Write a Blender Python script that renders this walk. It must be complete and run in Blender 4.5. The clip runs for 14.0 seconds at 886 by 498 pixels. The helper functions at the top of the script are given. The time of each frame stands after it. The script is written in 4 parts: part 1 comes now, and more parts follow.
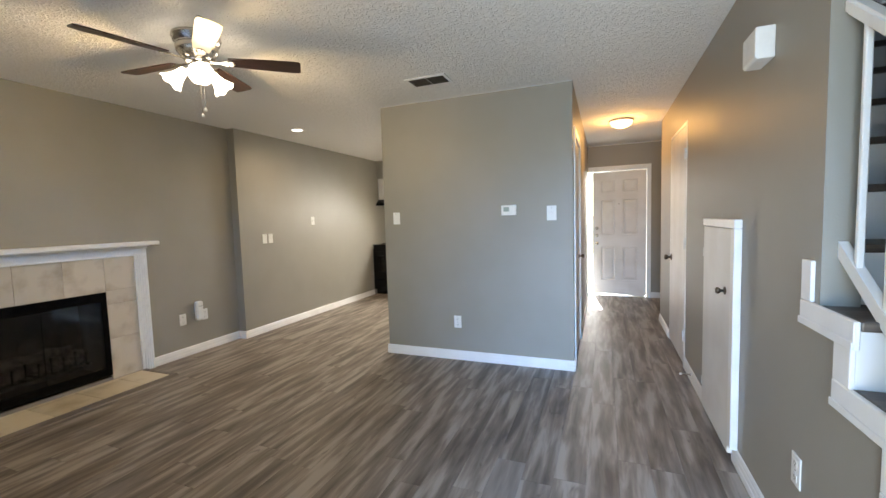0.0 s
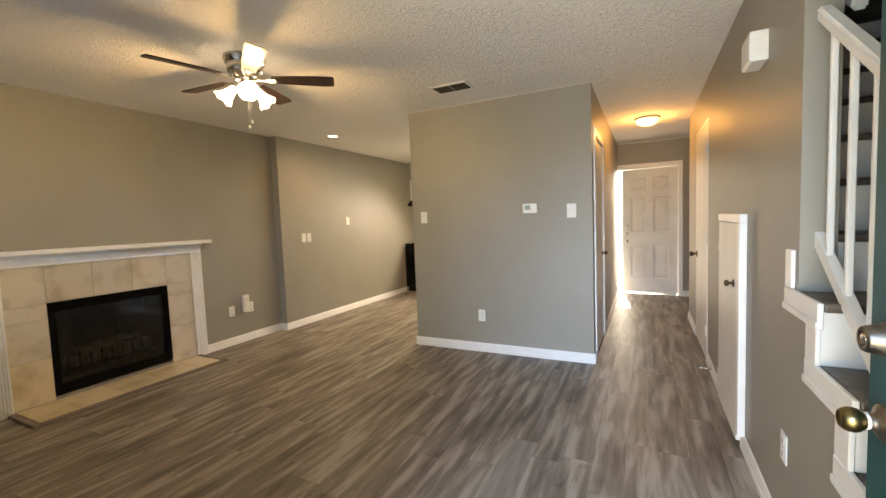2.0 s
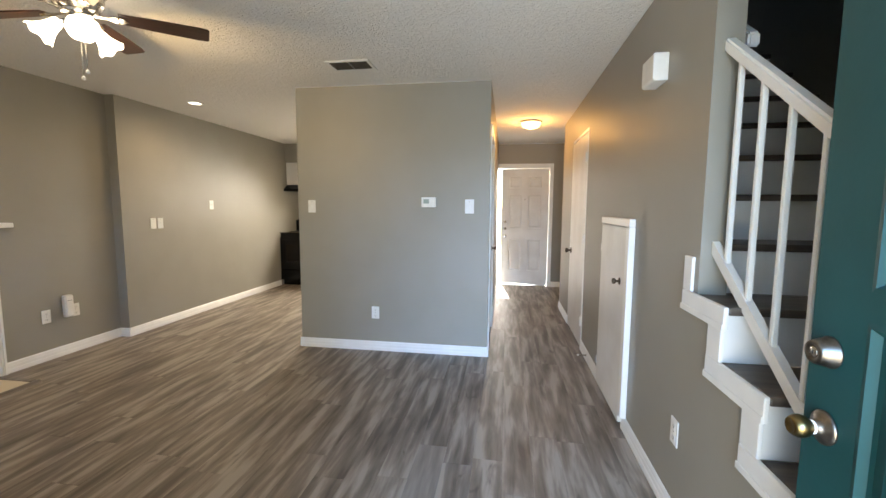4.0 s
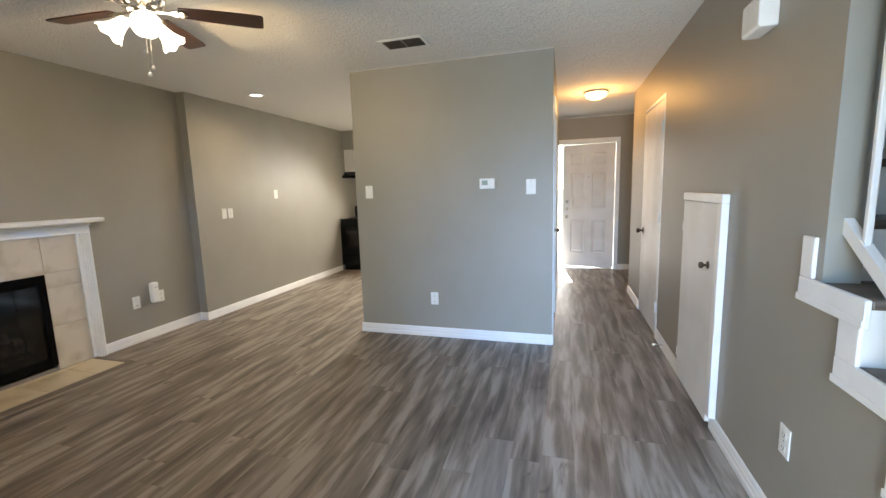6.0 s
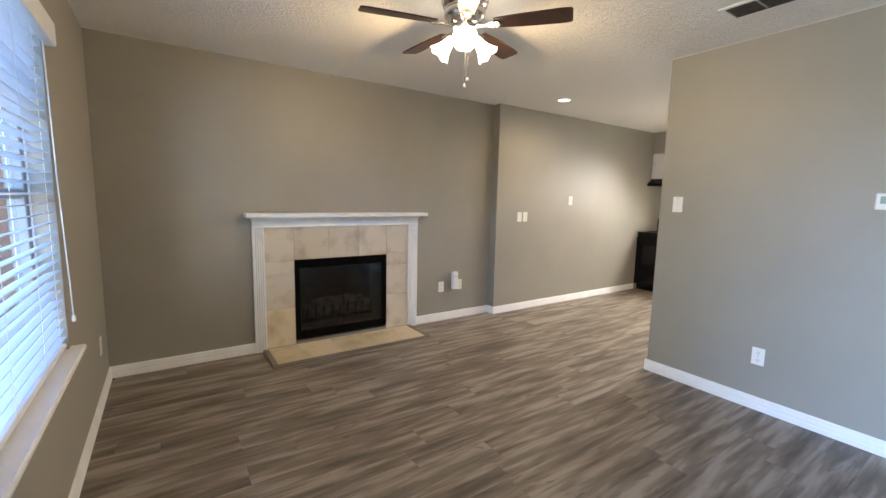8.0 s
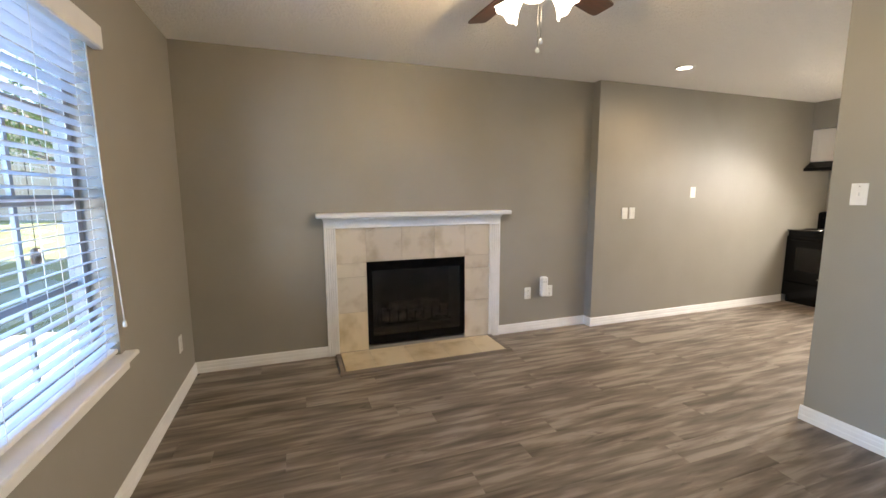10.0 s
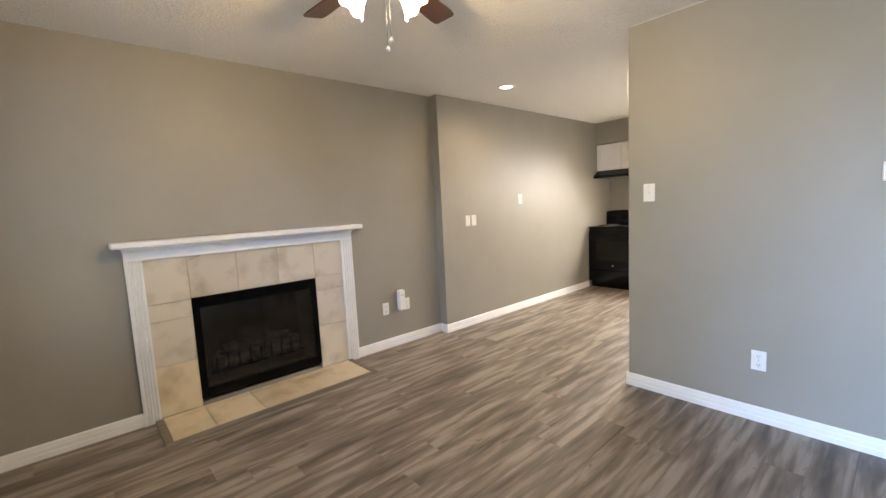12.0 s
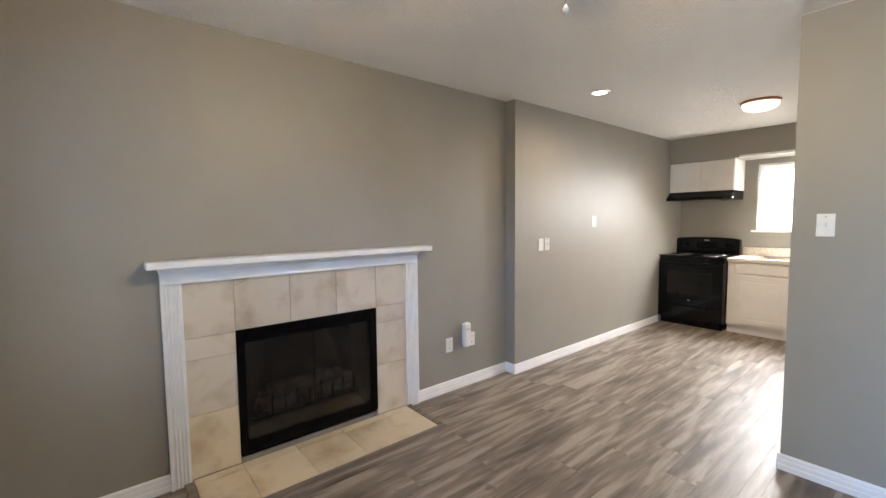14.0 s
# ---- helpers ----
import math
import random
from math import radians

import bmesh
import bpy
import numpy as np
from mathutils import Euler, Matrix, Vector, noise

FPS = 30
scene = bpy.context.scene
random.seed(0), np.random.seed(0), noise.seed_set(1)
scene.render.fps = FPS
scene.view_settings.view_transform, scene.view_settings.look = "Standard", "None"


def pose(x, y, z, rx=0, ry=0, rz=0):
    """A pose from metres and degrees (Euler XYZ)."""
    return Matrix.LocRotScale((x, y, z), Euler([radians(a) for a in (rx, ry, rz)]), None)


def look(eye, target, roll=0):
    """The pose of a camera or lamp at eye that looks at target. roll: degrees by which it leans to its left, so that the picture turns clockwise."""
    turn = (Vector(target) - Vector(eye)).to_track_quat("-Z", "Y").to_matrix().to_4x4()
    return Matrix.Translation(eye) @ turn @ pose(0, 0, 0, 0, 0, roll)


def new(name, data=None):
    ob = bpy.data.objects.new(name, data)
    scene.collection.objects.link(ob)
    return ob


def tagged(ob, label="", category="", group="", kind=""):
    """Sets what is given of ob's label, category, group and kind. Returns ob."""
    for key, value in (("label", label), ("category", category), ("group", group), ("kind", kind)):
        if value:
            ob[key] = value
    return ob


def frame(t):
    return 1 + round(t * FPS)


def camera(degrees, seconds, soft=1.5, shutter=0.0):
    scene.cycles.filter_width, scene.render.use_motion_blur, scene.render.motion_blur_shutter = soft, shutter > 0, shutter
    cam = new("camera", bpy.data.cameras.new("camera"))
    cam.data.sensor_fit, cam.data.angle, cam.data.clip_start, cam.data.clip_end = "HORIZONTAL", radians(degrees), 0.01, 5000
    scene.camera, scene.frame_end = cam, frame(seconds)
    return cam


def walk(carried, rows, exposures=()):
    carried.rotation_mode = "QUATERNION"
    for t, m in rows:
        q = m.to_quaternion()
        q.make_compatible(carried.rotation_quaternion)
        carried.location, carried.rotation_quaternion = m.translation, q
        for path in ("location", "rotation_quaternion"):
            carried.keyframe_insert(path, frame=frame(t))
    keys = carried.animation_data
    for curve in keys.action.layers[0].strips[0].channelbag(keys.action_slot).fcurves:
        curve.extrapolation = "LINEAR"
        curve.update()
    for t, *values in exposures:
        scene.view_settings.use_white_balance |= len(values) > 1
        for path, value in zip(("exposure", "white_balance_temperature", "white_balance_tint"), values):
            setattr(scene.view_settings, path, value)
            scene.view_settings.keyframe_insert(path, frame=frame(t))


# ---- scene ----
cam = camera(94.2, 14.0)
PATH = [
    (0, (0.684, 0.667, 1.338), (-0.045, 2.524, 1.193), -1.7),
    (0.5, (0.798, 0.585, 1.357), (-0.013, 2.413, 1.302), -2.6),
    (1, (0.837, 0.529, 1.355), (0.007, 2.348, 1.305), -2.7),
    (1.5, (0.851, 0.512, 1.326), (-0.016, 2.311, 1.223), -2.4),
    (2, (0.855, 0.509, 1.317), (-0.029, 2.298, 1.18), -2.2),
    (2.5, (0.843, 0.509, 1.314), (-0.012, 2.31, 1.161), -1.5),
    (3, (0.805, 0.534, 1.331), (0.079, 2.392, 1.189), -0.6),
    (3.5, (0.691, 0.594, 1.341), (0.261, 2.54, 1.179), 0.2),
    (3.7, (0.635, 0.61, 1.352), (0.334, 2.579, 1.175), 0.4),
    (5.8, (0.518, 0.686, 1.354), (0.12, 2.623, 1.054), -0.9),
    (6, (0.536, 0.748, 1.352), (-0.027, 2.646, 1.071), -1.7),
    (6.5, (0.569, 0.832, 1.385), (-0.374, 2.58, 1.145), -2.0),
    (7, (0.552, 0.872, 1.383), (-0.632, 2.467, 1.152), -1.3),
    (7.5, (0.446, 0.953, 1.365), (-0.921, 2.397, 1.147), 0.4),
    (8, (0.401, 1.058, 1.369), (-1.245, 2.167, 1.123), 1.2),
    (8.5, (0.467, 1.192, 1.369), (-1.38, 1.909, 1.091), 0.5),
    (8.6, (0.477, 1.207, 1.37), (-1.387, 1.874, 1.089), 0.4),
    (8.7, (0.456, 1.228, 1.374), (-1.421, 1.855, 1.086), 0.1),
    (10.8, (-0.057, 1.508, 1.363), (-1.894, 2.269, 1.155), -1.3),
    (11, (-0.109, 1.511, 1.347), (-1.876, 2.425, 1.143), -1.7),
    (11.5, (-0.154, 1.49, 1.351), (-1.727, 2.705, 1.136), -2.3),
    (12, (-0.085, 1.443, 1.347), (-1.573, 2.762, 1.133), -2.9),
    (12.5, (-0.106, 1.365, 1.377), (-1.594, 2.687, 1.189), -2.0),
    (13, (-0.255, 1.304, 1.386), (-1.784, 2.58, 1.199), -0.3),
    (13.5, (-0.539, 1.303, 1.403), (-2.081, 2.566, 1.243), -0.4),
    (14, (-0.831, 1.445, 1.406), (-2.373, 2.711, 1.263), -0.6),
]
WHITE = [(0.0, 2.96, 6250, 10), (0.5, 2.96, 6250, 9), (1.5, 2.93, 7750, 12), (2.5, 2.92, 8250, 14), (3.0, 2.94, 8100, 14), (3.5, 2.97, 7050, 11), (6.0, 3.02, 6350, 10), (7.5, 3.2, 6150, 11), (8.5, 3.25, 6150, 14), (11.0, 3.36, 6450, 14), (12.5, 3.44, 6150, 14), (14.0, 3.30, 5750, 14)]
walk(cam, [(t, look(eye, target, roll)) for t, eye, target, roll in PATH], WHITE)

# ---- light ----
SUN_ELEVATION, SUN_WEST = radians(37.5), radians(7.4)
world = bpy.data.worlds.new("world")
scene.world = world
world.use_nodes = True
wn = world.node_tree
sky = wn.nodes.new("ShaderNodeTexSky")
sky.sky_type, sky.sun_disc = "NISHITA", False
sky.sun_elevation, sky.sun_rotation = SUN_ELEVATION, -SUN_WEST
wn.links.new(sky.outputs[0], wn.nodes["Background"].inputs[0])
wn.nodes["Background"].inputs[1].default_value = 0.105


def lamp(name, kind, m, power, colour, **more):
    data = bpy.data.lights.new(name, kind)
    data.energy, data.color = power, colour
    for key, value in more.items():
        setattr(data, key, value)
    ob = new(name, data)
    ob.matrix_world = m
    return ob


toward = Vector((-math.sin(SUN_WEST) * math.cos(SUN_ELEVATION), math.cos(SUN_WEST) * math.cos(SUN_ELEVATION), math.sin(SUN_ELEVATION)))
lamp("sun", "SUN", look(toward * 20, (0, 0, 0)), 4.5, (1.0, 0.93, 0.82), angle=radians(0.53))
FAN = (-1.53, 2.47)
WARM, AMBER = (1.0, 0.69, 0.33), (1.0, 0.50, 0.13)
DOWN = dict(spot_size=radians(165), spot_blend=1.0)
for i in range(3):
    a = radians(85 + 120 * i)
    c, q = math.cos(a), math.sin(a)
    lamp("fan_bulb", "SPOT", look((FAN[0] + 0.125 * c, FAN[1] + 0.125 * q, 2.205), (FAN[0] + 0.60 * c, FAN[1] + 0.60 * q, 1.96)), 4.9, WARM, shadow_soft_size=0.04, **DOWN)
lamp("front_door_sky", "AREA", look((0.85, -2.60, 2.70), (-1.1, 4.3, 0.35)), 11, (0.18, 0.46, 1.0), shape="RECTANGLE", size=1.6, size_y=1.2, spread=radians(75))
lamp("front_door_side_sky", "AREA", look((0.72, -0.40, 1.30), (-0.1, 4.0, 0.60)), 9, (0.34, 0.62, 1.0), shape="RECTANGLE", size=1.2, size_y=1.2)
lamp("front_door_ground", "AREA", look((0.72, -0.40, 0.55), (-0.1, 3.8, 2.6)), 9, (1.0, 0.90, 0.66), shape="RECTANGLE", size=1.2, size_y=0.8)
lamp("front_window_sky", "AREA", look((-1.485, -0.10, 2.30), (-1.485, 0.70, 1.25)), 0.4, (0.30, 0.62, 1.0), shape="RECTANGLE", size=1.3, size_y=0.5)
lamp("kitchen_window_sky", "AREA", look((-1.90, 7.80, 1.64), (-1.9, 6.0, 0.1)), 8.5, (1.0, 0.93, 0.82), shape="RECTANGLE", size=0.78, size_y=0.75, spread=radians(130))
lamp("back_door_sky", "AREA", look((0.50, 7.83, 1.0), (0.7, 5.0, 0.5)), 1.4, (1.0, 0.93, 0.82), shape="RECTANGLE", size=0.07, size_y=1.9)
lamp("can_bulb", "SPOT", pose(-2.69, 4.665, 2.425), 4.8, (1.0, 0.72, 0.42), shadow_soft_size=0.06, **DOWN)
lamp("hall_bulb", "POINT", pose(0.875, 6.05, 2.30), 2.3, AMBER, shadow_soft_size=0.07)
lamp("kitchen_bulb", "SPOT", pose(-1.92, 6.08, 2.34), 9.5, (1.0, 0.72, 0.42), shadow_soft_size=0.12, **DOWN)


# ---- materials ----
def material(name, colour, rough=0.6, metal=0.0, colour2=None, scale=8.0, bump=0.0, bump_scale=60.0, coat=0.0, rough2=None,
             stretch=(1, 1, 1), space="Object", detail=4.0, contrast=(0.35, 0.65), distance=0.002):
    m = bpy.data.materials.new(name)
    m.use_nodes = True
    n, l = m.node_tree.nodes, m.node_tree.links
    b = n["Principled BSDF"]
    b.inputs["Roughness"].default_value, b.inputs["Metallic"].default_value = rough, metal
    b.inputs["Base Color"].default_value = (*colour, 1)
    b.inputs["Coat Weight"].default_value = coat
    co = n.new("ShaderNodeTexCoord")
    mp = n.new("ShaderNodeMapping")
    mp.inputs["Scale"].default_value = stretch
    l.new(co.outputs[space], mp.inputs[0])
    if colour2:
        t = n.new("ShaderNodeTexNoise")
        t.inputs["Scale"].default_value, t.inputs["Detail"].default_value = scale, detail
        r = n.new("ShaderNodeValToRGB")
        r.color_ramp.elements[0].position, r.color_ramp.elements[1].position = contrast
        r.color_ramp.elements[0].color, r.color_ramp.elements[1].color = (*colour, 1), (*colour2, 1)
        l.new(mp.outputs[0], t.inputs["Vector"])
        l.new(t.outputs[0], r.inputs[0])
        l.new(r.outputs[0], b.inputs["Base Color"])
        if rough2 is not None:
            v = n.new("ShaderNodeMapRange")
            v.inputs["To Min"].default_value, v.inputs["To Max"].default_value = rough, rough2
            l.new(t.outputs[0], v.inputs[0])
            l.new(v.outputs[0], b.inputs["Roughness"])
    if bump:
        t2 = n.new("ShaderNodeTexNoise")
        t2.inputs["Scale"].default_value, t2.inputs["Detail"].default_value = bump_scale, 5
        bp = n.new("ShaderNodeBump")
        bp.inputs["Strength"].default_value, bp.inputs["Distance"].default_value = bump, distance
        l.new(mp.outputs[0], t2.inputs["Vector"])
        l.new(t2.outputs[0], bp.inputs["Height"])
        l.new(bp.outputs[0], b.inputs["Normal"])
    return m


def floor_material():
    m = material("grey_oak_vinyl", (0.2, 0.16, 0.13), 0.38)
    n, l = m.node_tree.nodes, m.node_tree.links
    b = n["Principled BSDF"]
    co, info = n["Texture Coordinate"], n.new("ShaderNodeObjectInfo")
    add = n.new("ShaderNodeVectorMath")
    off = n.new("ShaderNodeVectorMath")
    off.operation = "SCALE"
    off.inputs[0].default_value = (37.0, 91.0, 53.0)
    l.new(info.outputs["Random"], off.inputs["Scale"])
    l.new(co.outputs["Object"], add.inputs[0])
    l.new(off.outputs[0], add.inputs[1])

    def tex(scale, stretch, detail, distortion=0.0):
        mp, t = n.new("ShaderNodeMapping"), n.new("ShaderNodeTexNoise")
        mp.inputs["Scale"].default_value = stretch
        t.inputs["Scale"].default_value, t.inputs["Detail"].default_value, t.inputs["Distortion"].default_value = scale, detail, distortion
        l.new(add.outputs[0], mp.inputs[0])
        l.new(mp.outputs[0], t.inputs["Vector"])
        return t.outputs[0]
    broad, fine = tex(8, (2.0, 0.24, 1), 6, 0.28), tex(55, (1.1, 0.08, 1), 6, 0.2)
    mix = n.new("ShaderNodeMix")
    mix.inputs[0].default_value = 0.14
    l.new(broad, mix.inputs[2]); l.new(fine, mix.inputs[3])
    tone = n.new("ShaderNodeMath")
    tone.operation = "MULTIPLY_ADD"
    tone.inputs[1].default_value, tone.inputs[2].default_value = 0.03, -0.015
    l.new(info.outputs["Random"], tone.inputs[0])
    plus = n.new("ShaderNodeMath")
    l.new(mix.outputs[0], plus.inputs[0]); l.new(tone.outputs[0], plus.inputs[1])
    r = n.new("ShaderNodeValToRGB")
    e = r.color_ramp.elements
    e[0].position, e[0].color = 0.35, (0.085, 0.067, 0.053, 1)
    e[1].position, e[1].color = 0.61, (0.310, 0.272, 0.229, 1)
    mid = e.new(0.50)
    mid.color = (0.185, 0.155, 0.126, 1)
    l.new(plus.outputs[0], r.inputs[0])
    knots, mark, dim = tex(9, (1.6, 0.55, 1), 3, 0.8), n.new("ShaderNodeMapRange"), n.new("ShaderNodeMix")
    mark.inputs["From Min"].default_value, mark.inputs["From Max"].default_value, mark.inputs["To Max"].default_value = 0.66, 0.74, 0.55
    dim.data_type = "RGBA"
    dim.inputs[7].default_value = (0.045, 0.034, 0.026, 1)
    l.new(knots, mark.inputs[0]); l.new(mark.outputs[0], dim.inputs[0]); l.new(r.outputs[0], dim.inputs[6])
    l.new(dim.outputs[2], b.inputs["Base Color"])
    v = n.new("ShaderNodeMapRange")
    v.inputs["To Min"].default_value, v.inputs["To Max"].default_value = 0.38, 0.54
    l.new(fine, v.inputs[0]); l.new(v.outputs[0], b.inputs["Roughness"])
    bp = n.new("ShaderNodeBump")
    bp.inputs["Strength"].default_value, bp.inputs["Distance"].default_value = 0.25, 0.001
    l.new(fine, bp.inputs["Height"]); l.new(bp.outputs[0], b.inputs["Normal"])
    return m


def ceiling_material():
    m = material("sprayed_ceiling_texture", (0.83, 0.815, 0.78), 0.9)
    n, l = m.node_tree.nodes, m.node_tree.links
    co = n["Texture Coordinate"]
    a, c = n.new("ShaderNodeTexNoise"), n.new("ShaderNodeTexVoronoi")
    a.inputs["Scale"].default_value, a.inputs["Detail"].default_value, a.inputs["Distortion"].default_value = 42, 4, 1.0
    c.inputs["Scale"].default_value = 95
    r = n.new("ShaderNodeValToRGB")
    r.color_ramp.elements[0].position, r.color_ramp.elements[1].position = 0.47, 0.62
    mix = n.new("ShaderNodeMath")
    mix.operation = "MULTIPLY_ADD"
    mix.inputs[1].default_value = 0.35
    l.new(co.outputs["Object"], a.inputs["Vector"]); l.new(co.outputs["Object"], c.inputs["Vector"])
    l.new(a.outputs[0], r.inputs[0]); l.new(c.outputs[0], mix.inputs[0]); l.new(r.outputs[0], mix.inputs[2])
    bp = n.new("ShaderNodeBump")
    bp.inputs["Strength"].default_value, bp.inputs["Distance"].default_value = 0.75, 0.007
    l.new(mix.outputs[0], bp.inputs["Height"]); l.new(bp.outputs[0], n["Principled BSDF"].inputs["Normal"])
    return m


def glow(name, colour, strength):
    m = bpy.data.materials.new(name)
    m.use_nodes = True
    b = m.node_tree.nodes["Principled BSDF"]
    b.inputs["Base Color"].default_value = (0.9, 0.88, 0.84, 1)
    b.inputs["Roughness"].default_value = 0.35
    b.inputs["Emission Color"].default_value, b.inputs["Emission Strength"].default_value = (*colour, 1), strength
    return m


def glass(name, rough=0.0, tint=(1, 1, 1)):
    m = bpy.data.materials.new(name)
    m.use_nodes = True
    b = m.node_tree.nodes["Principled BSDF"]
    b.inputs["Base Color"].default_value = (*tint, 1)
    b.inputs["Transmission Weight"].default_value, b.inputs["Roughness"].default_value, b.inputs["IOR"].default_value = 1.0, rough, 1.45
    return m


def translucent(name, colour, share):
    m = material(name, colour, 0.55, bump=0.05, bump_scale=200)
    n, l = m.node_tree.nodes, m.node_tree.links
    t, mix = n.new("ShaderNodeBsdfTranslucent"), n.new("ShaderNodeMixShader")
    t.inputs[0].default_value = (*colour, 1)
    mix.inputs[0].default_value = share
    l.new(n["Principled BSDF"].outputs[0], mix.inputs[1]); l.new(t.outputs[0], mix.inputs[2])
    l.new(mix.outputs[0], n["Material Output"].inputs[0])
    return m


M_WALL = material("greige_wall_paint", (0.281, 0.265, 0.225), 0.43, colour2=(0.301, 0.283, 0.245), scale=2.2, bump=0.35, bump_scale=130, rough2=0.54, distance=0.0015)
M_CEIL = ceiling_material()
M_TRIM = material("white_trim_paint", (0.76, 0.76, 0.75), 0.32, colour2=(0.82, 0.82, 0.81), scale=6, bump=0.08, bump_scale=90)
M_DOOR = material("white_door_paint", (0.66, 0.64, 0.61), 0.42, colour2=(0.76, 0.75, 0.73), scale=3, bump=0.1, bump_scale=70)
M_TEAL = material("teal_door_paint", (0.003, 0.048, 0.050), 0.42, colour2=(0.005, 0.058, 0.062), scale=5, bump=0.12, bump_scale=60, rough2=0.42)
n, l = M_TEAL.node_tree.nodes, M_TEAL.node_tree.links
chip, lift, blend = n.new("ShaderNodeTexNoise"), n.new("ShaderNodeMapRange"), n.new("ShaderNodeMix")
chip.inputs["Scale"].default_value, chip.inputs["Detail"].default_value = 22, 6
lift.inputs["From Min"].default_value, lift.inputs["From Max"].default_value = 0.735, 0.75
blend.data_type = "RGBA"
blend.inputs[7].default_value = (0.55, 0.60, 0.58, 1)
l.new(n["Texture Coordinate"].outputs["Object"], chip.inputs["Vector"]); l.new(chip.outputs[0], lift.inputs[0]); l.new(lift.outputs[0], blend.inputs[0])
l.new(n["Color Ramp"].outputs[0], blend.inputs[6]); l.new(blend.outputs[2], n["Principled BSDF"].inputs["Base Color"])
M_FLOOR = floor_material()
M_JOINT = material("dark_joint", (0.05, 0.04, 0.035), 0.8, bump=0.1)
M_TILE = material("cream_travertine_tile", (0.40, 0.33, 0.23), 0.30, colour2=(0.60, 0.54, 0.44), scale=5, bump=0.08, bump_scale=25, contrast=(0.26, 0.50), detail=8)
n, l = M_TILE.node_tree.nodes, M_TILE.node_tree.links
info, off, add, tint, hsv = n.new("ShaderNodeObjectInfo"), n.new("ShaderNodeVectorMath"), n.new("ShaderNodeVectorMath"), n.new("ShaderNodeMapRange"), n.new("ShaderNodeHueSaturation")
off.operation = "SCALE"
off.inputs[0].default_value = (17.0, 9.0, 23.0)
l.new(info.outputs["Random"], off.inputs["Scale"])
l.new(n["Texture Coordinate"].outputs["Object"], add.inputs[0]); l.new(off.outputs[0], add.inputs[1])
l.new(add.outputs[0], n["Mapping"].inputs[0])
tint.inputs["To Min"].default_value, tint.inputs["To Max"].default_value = 0.90, 1.10
l.new(info.outputs["Random"], tint.inputs[0]); l.new(tint.outputs[0], hsv.inputs["Value"])
l.new(n["Color Ramp"].outputs[0], hsv.inputs["Color"]); l.new(hsv.outputs[0], n["Principled BSDF"].inputs["Base Color"])
M_HEARTH = M_TILE.copy()
M_HEARTH.name = "golden_travertine_tile"
e = M_HEARTH.node_tree.nodes["Color Ramp"].color_ramp.elements
e[0].color, e[1].color = (0.44, 0.345, 0.20, 1), (0.64, 0.55, 0.39, 1)
M_GROUT = material("tan_grout", (0.38, 0.325, 0.245), 0.9, bump=0.3)
M_BLACK = material("black_enamel", (0.003, 0.003, 0.003), 0.12, coat=0.0, colour2=(0.005, 0.005, 0.005), scale=10)
M_MATT = material("matt_black_metal", (0.003, 0.003, 0.003), 0.22, colour2=(0.006, 0.0055, 0.0055), scale=14, bump=0.1)
for dark, level in ((M_MATT, 0.06), (M_BLACK, 0.18)):
    dark.node_tree.nodes["Principled BSDF"].inputs["Specular IOR Level"].default_value = level
M_SOOT = material("sooted_firebrick", (0.010, 0.009, 0.008), 0.9, colour2=(0.045, 0.041, 0.037), scale=6, bump=0.5, bump_scale=40)
M_LOG = material("charred_ceramic_log", (0.03, 0.025, 0.02), 0.9, colour2=(0.12, 0.10, 0.08), scale=22, bump=0.8, bump_scale=40, distance=0.006)
M_FGLASS = glass("smoked_glass", 0.05, (0.6, 0.6, 0.6))
n, l = M_FGLASS.node_tree.nodes, M_FGLASS.node_tree.links
co, mp, soot, span, haze, mix = n.new("ShaderNodeTexCoord"), n.new("ShaderNodeMapping"), n.new("ShaderNodeTexNoise"), n.new("ShaderNodeMapRange"), n.new("ShaderNodeBsdfDiffuse"), n.new("ShaderNodeMixShader")
mp.inputs["Scale"].default_value, mp.inputs["Location"].default_value = (1, 4.5, 1.6), (0, 0.3, 0.1)
soot.inputs["Scale"].default_value, soot.inputs["Detail"].default_value, soot.inputs["Distortion"].default_value = 2.6, 6, 0.6
span.inputs["From Min"].default_value, span.inputs["From Max"].default_value, span.inputs["To Max"].default_value = 0.47, 0.75, 0.12
haze.inputs[0].default_value = (0.10, 0.092, 0.085, 1)
l.new(co.outputs["Object"], mp.inputs[0]); l.new(mp.outputs[0], soot.inputs["Vector"]); l.new(soot.outputs[0], span.inputs[0]); l.new(span.outputs[0], mix.inputs[0])
l.new(n["Principled BSDF"].outputs[0], mix.inputs[1]); l.new(haze.outputs[0], mix.inputs[2]); l.new(mix.outputs[0], n["Material Output"].inputs[0])
M_NICKEL = material("brushed_nickel", (0.55, 0.52, 0.47), 0.25, 1.0, colour2=(0.62, 0.59, 0.54), scale=20)
M_BRASS = material("antique_brass", (0.13, 0.095, 0.040), 0.22, 1.0, colour2=(0.25, 0.185, 0.080), scale=25, rough2=0.4)
M_PEWTER = material("worn_dark_nickel", (0.09, 0.080, 0.068), 0.30, 1.0, colour2=(0.24, 0.21, 0.18), scale=30, rough2=0.5)
M_BRONZE = material("dark_bronze", (0.09, 0.07, 0.055), 0.3, 1.0, colour2=(0.16, 0.13, 0.10), scale=25)
M_BLADE = material("dark_walnut_blade", (0.020, 0.009, 0.006), 0.28, colour2=(0.045, 0.018, 0.012), scale=10, stretch=(0.6, 5, 1), coat=0.2)
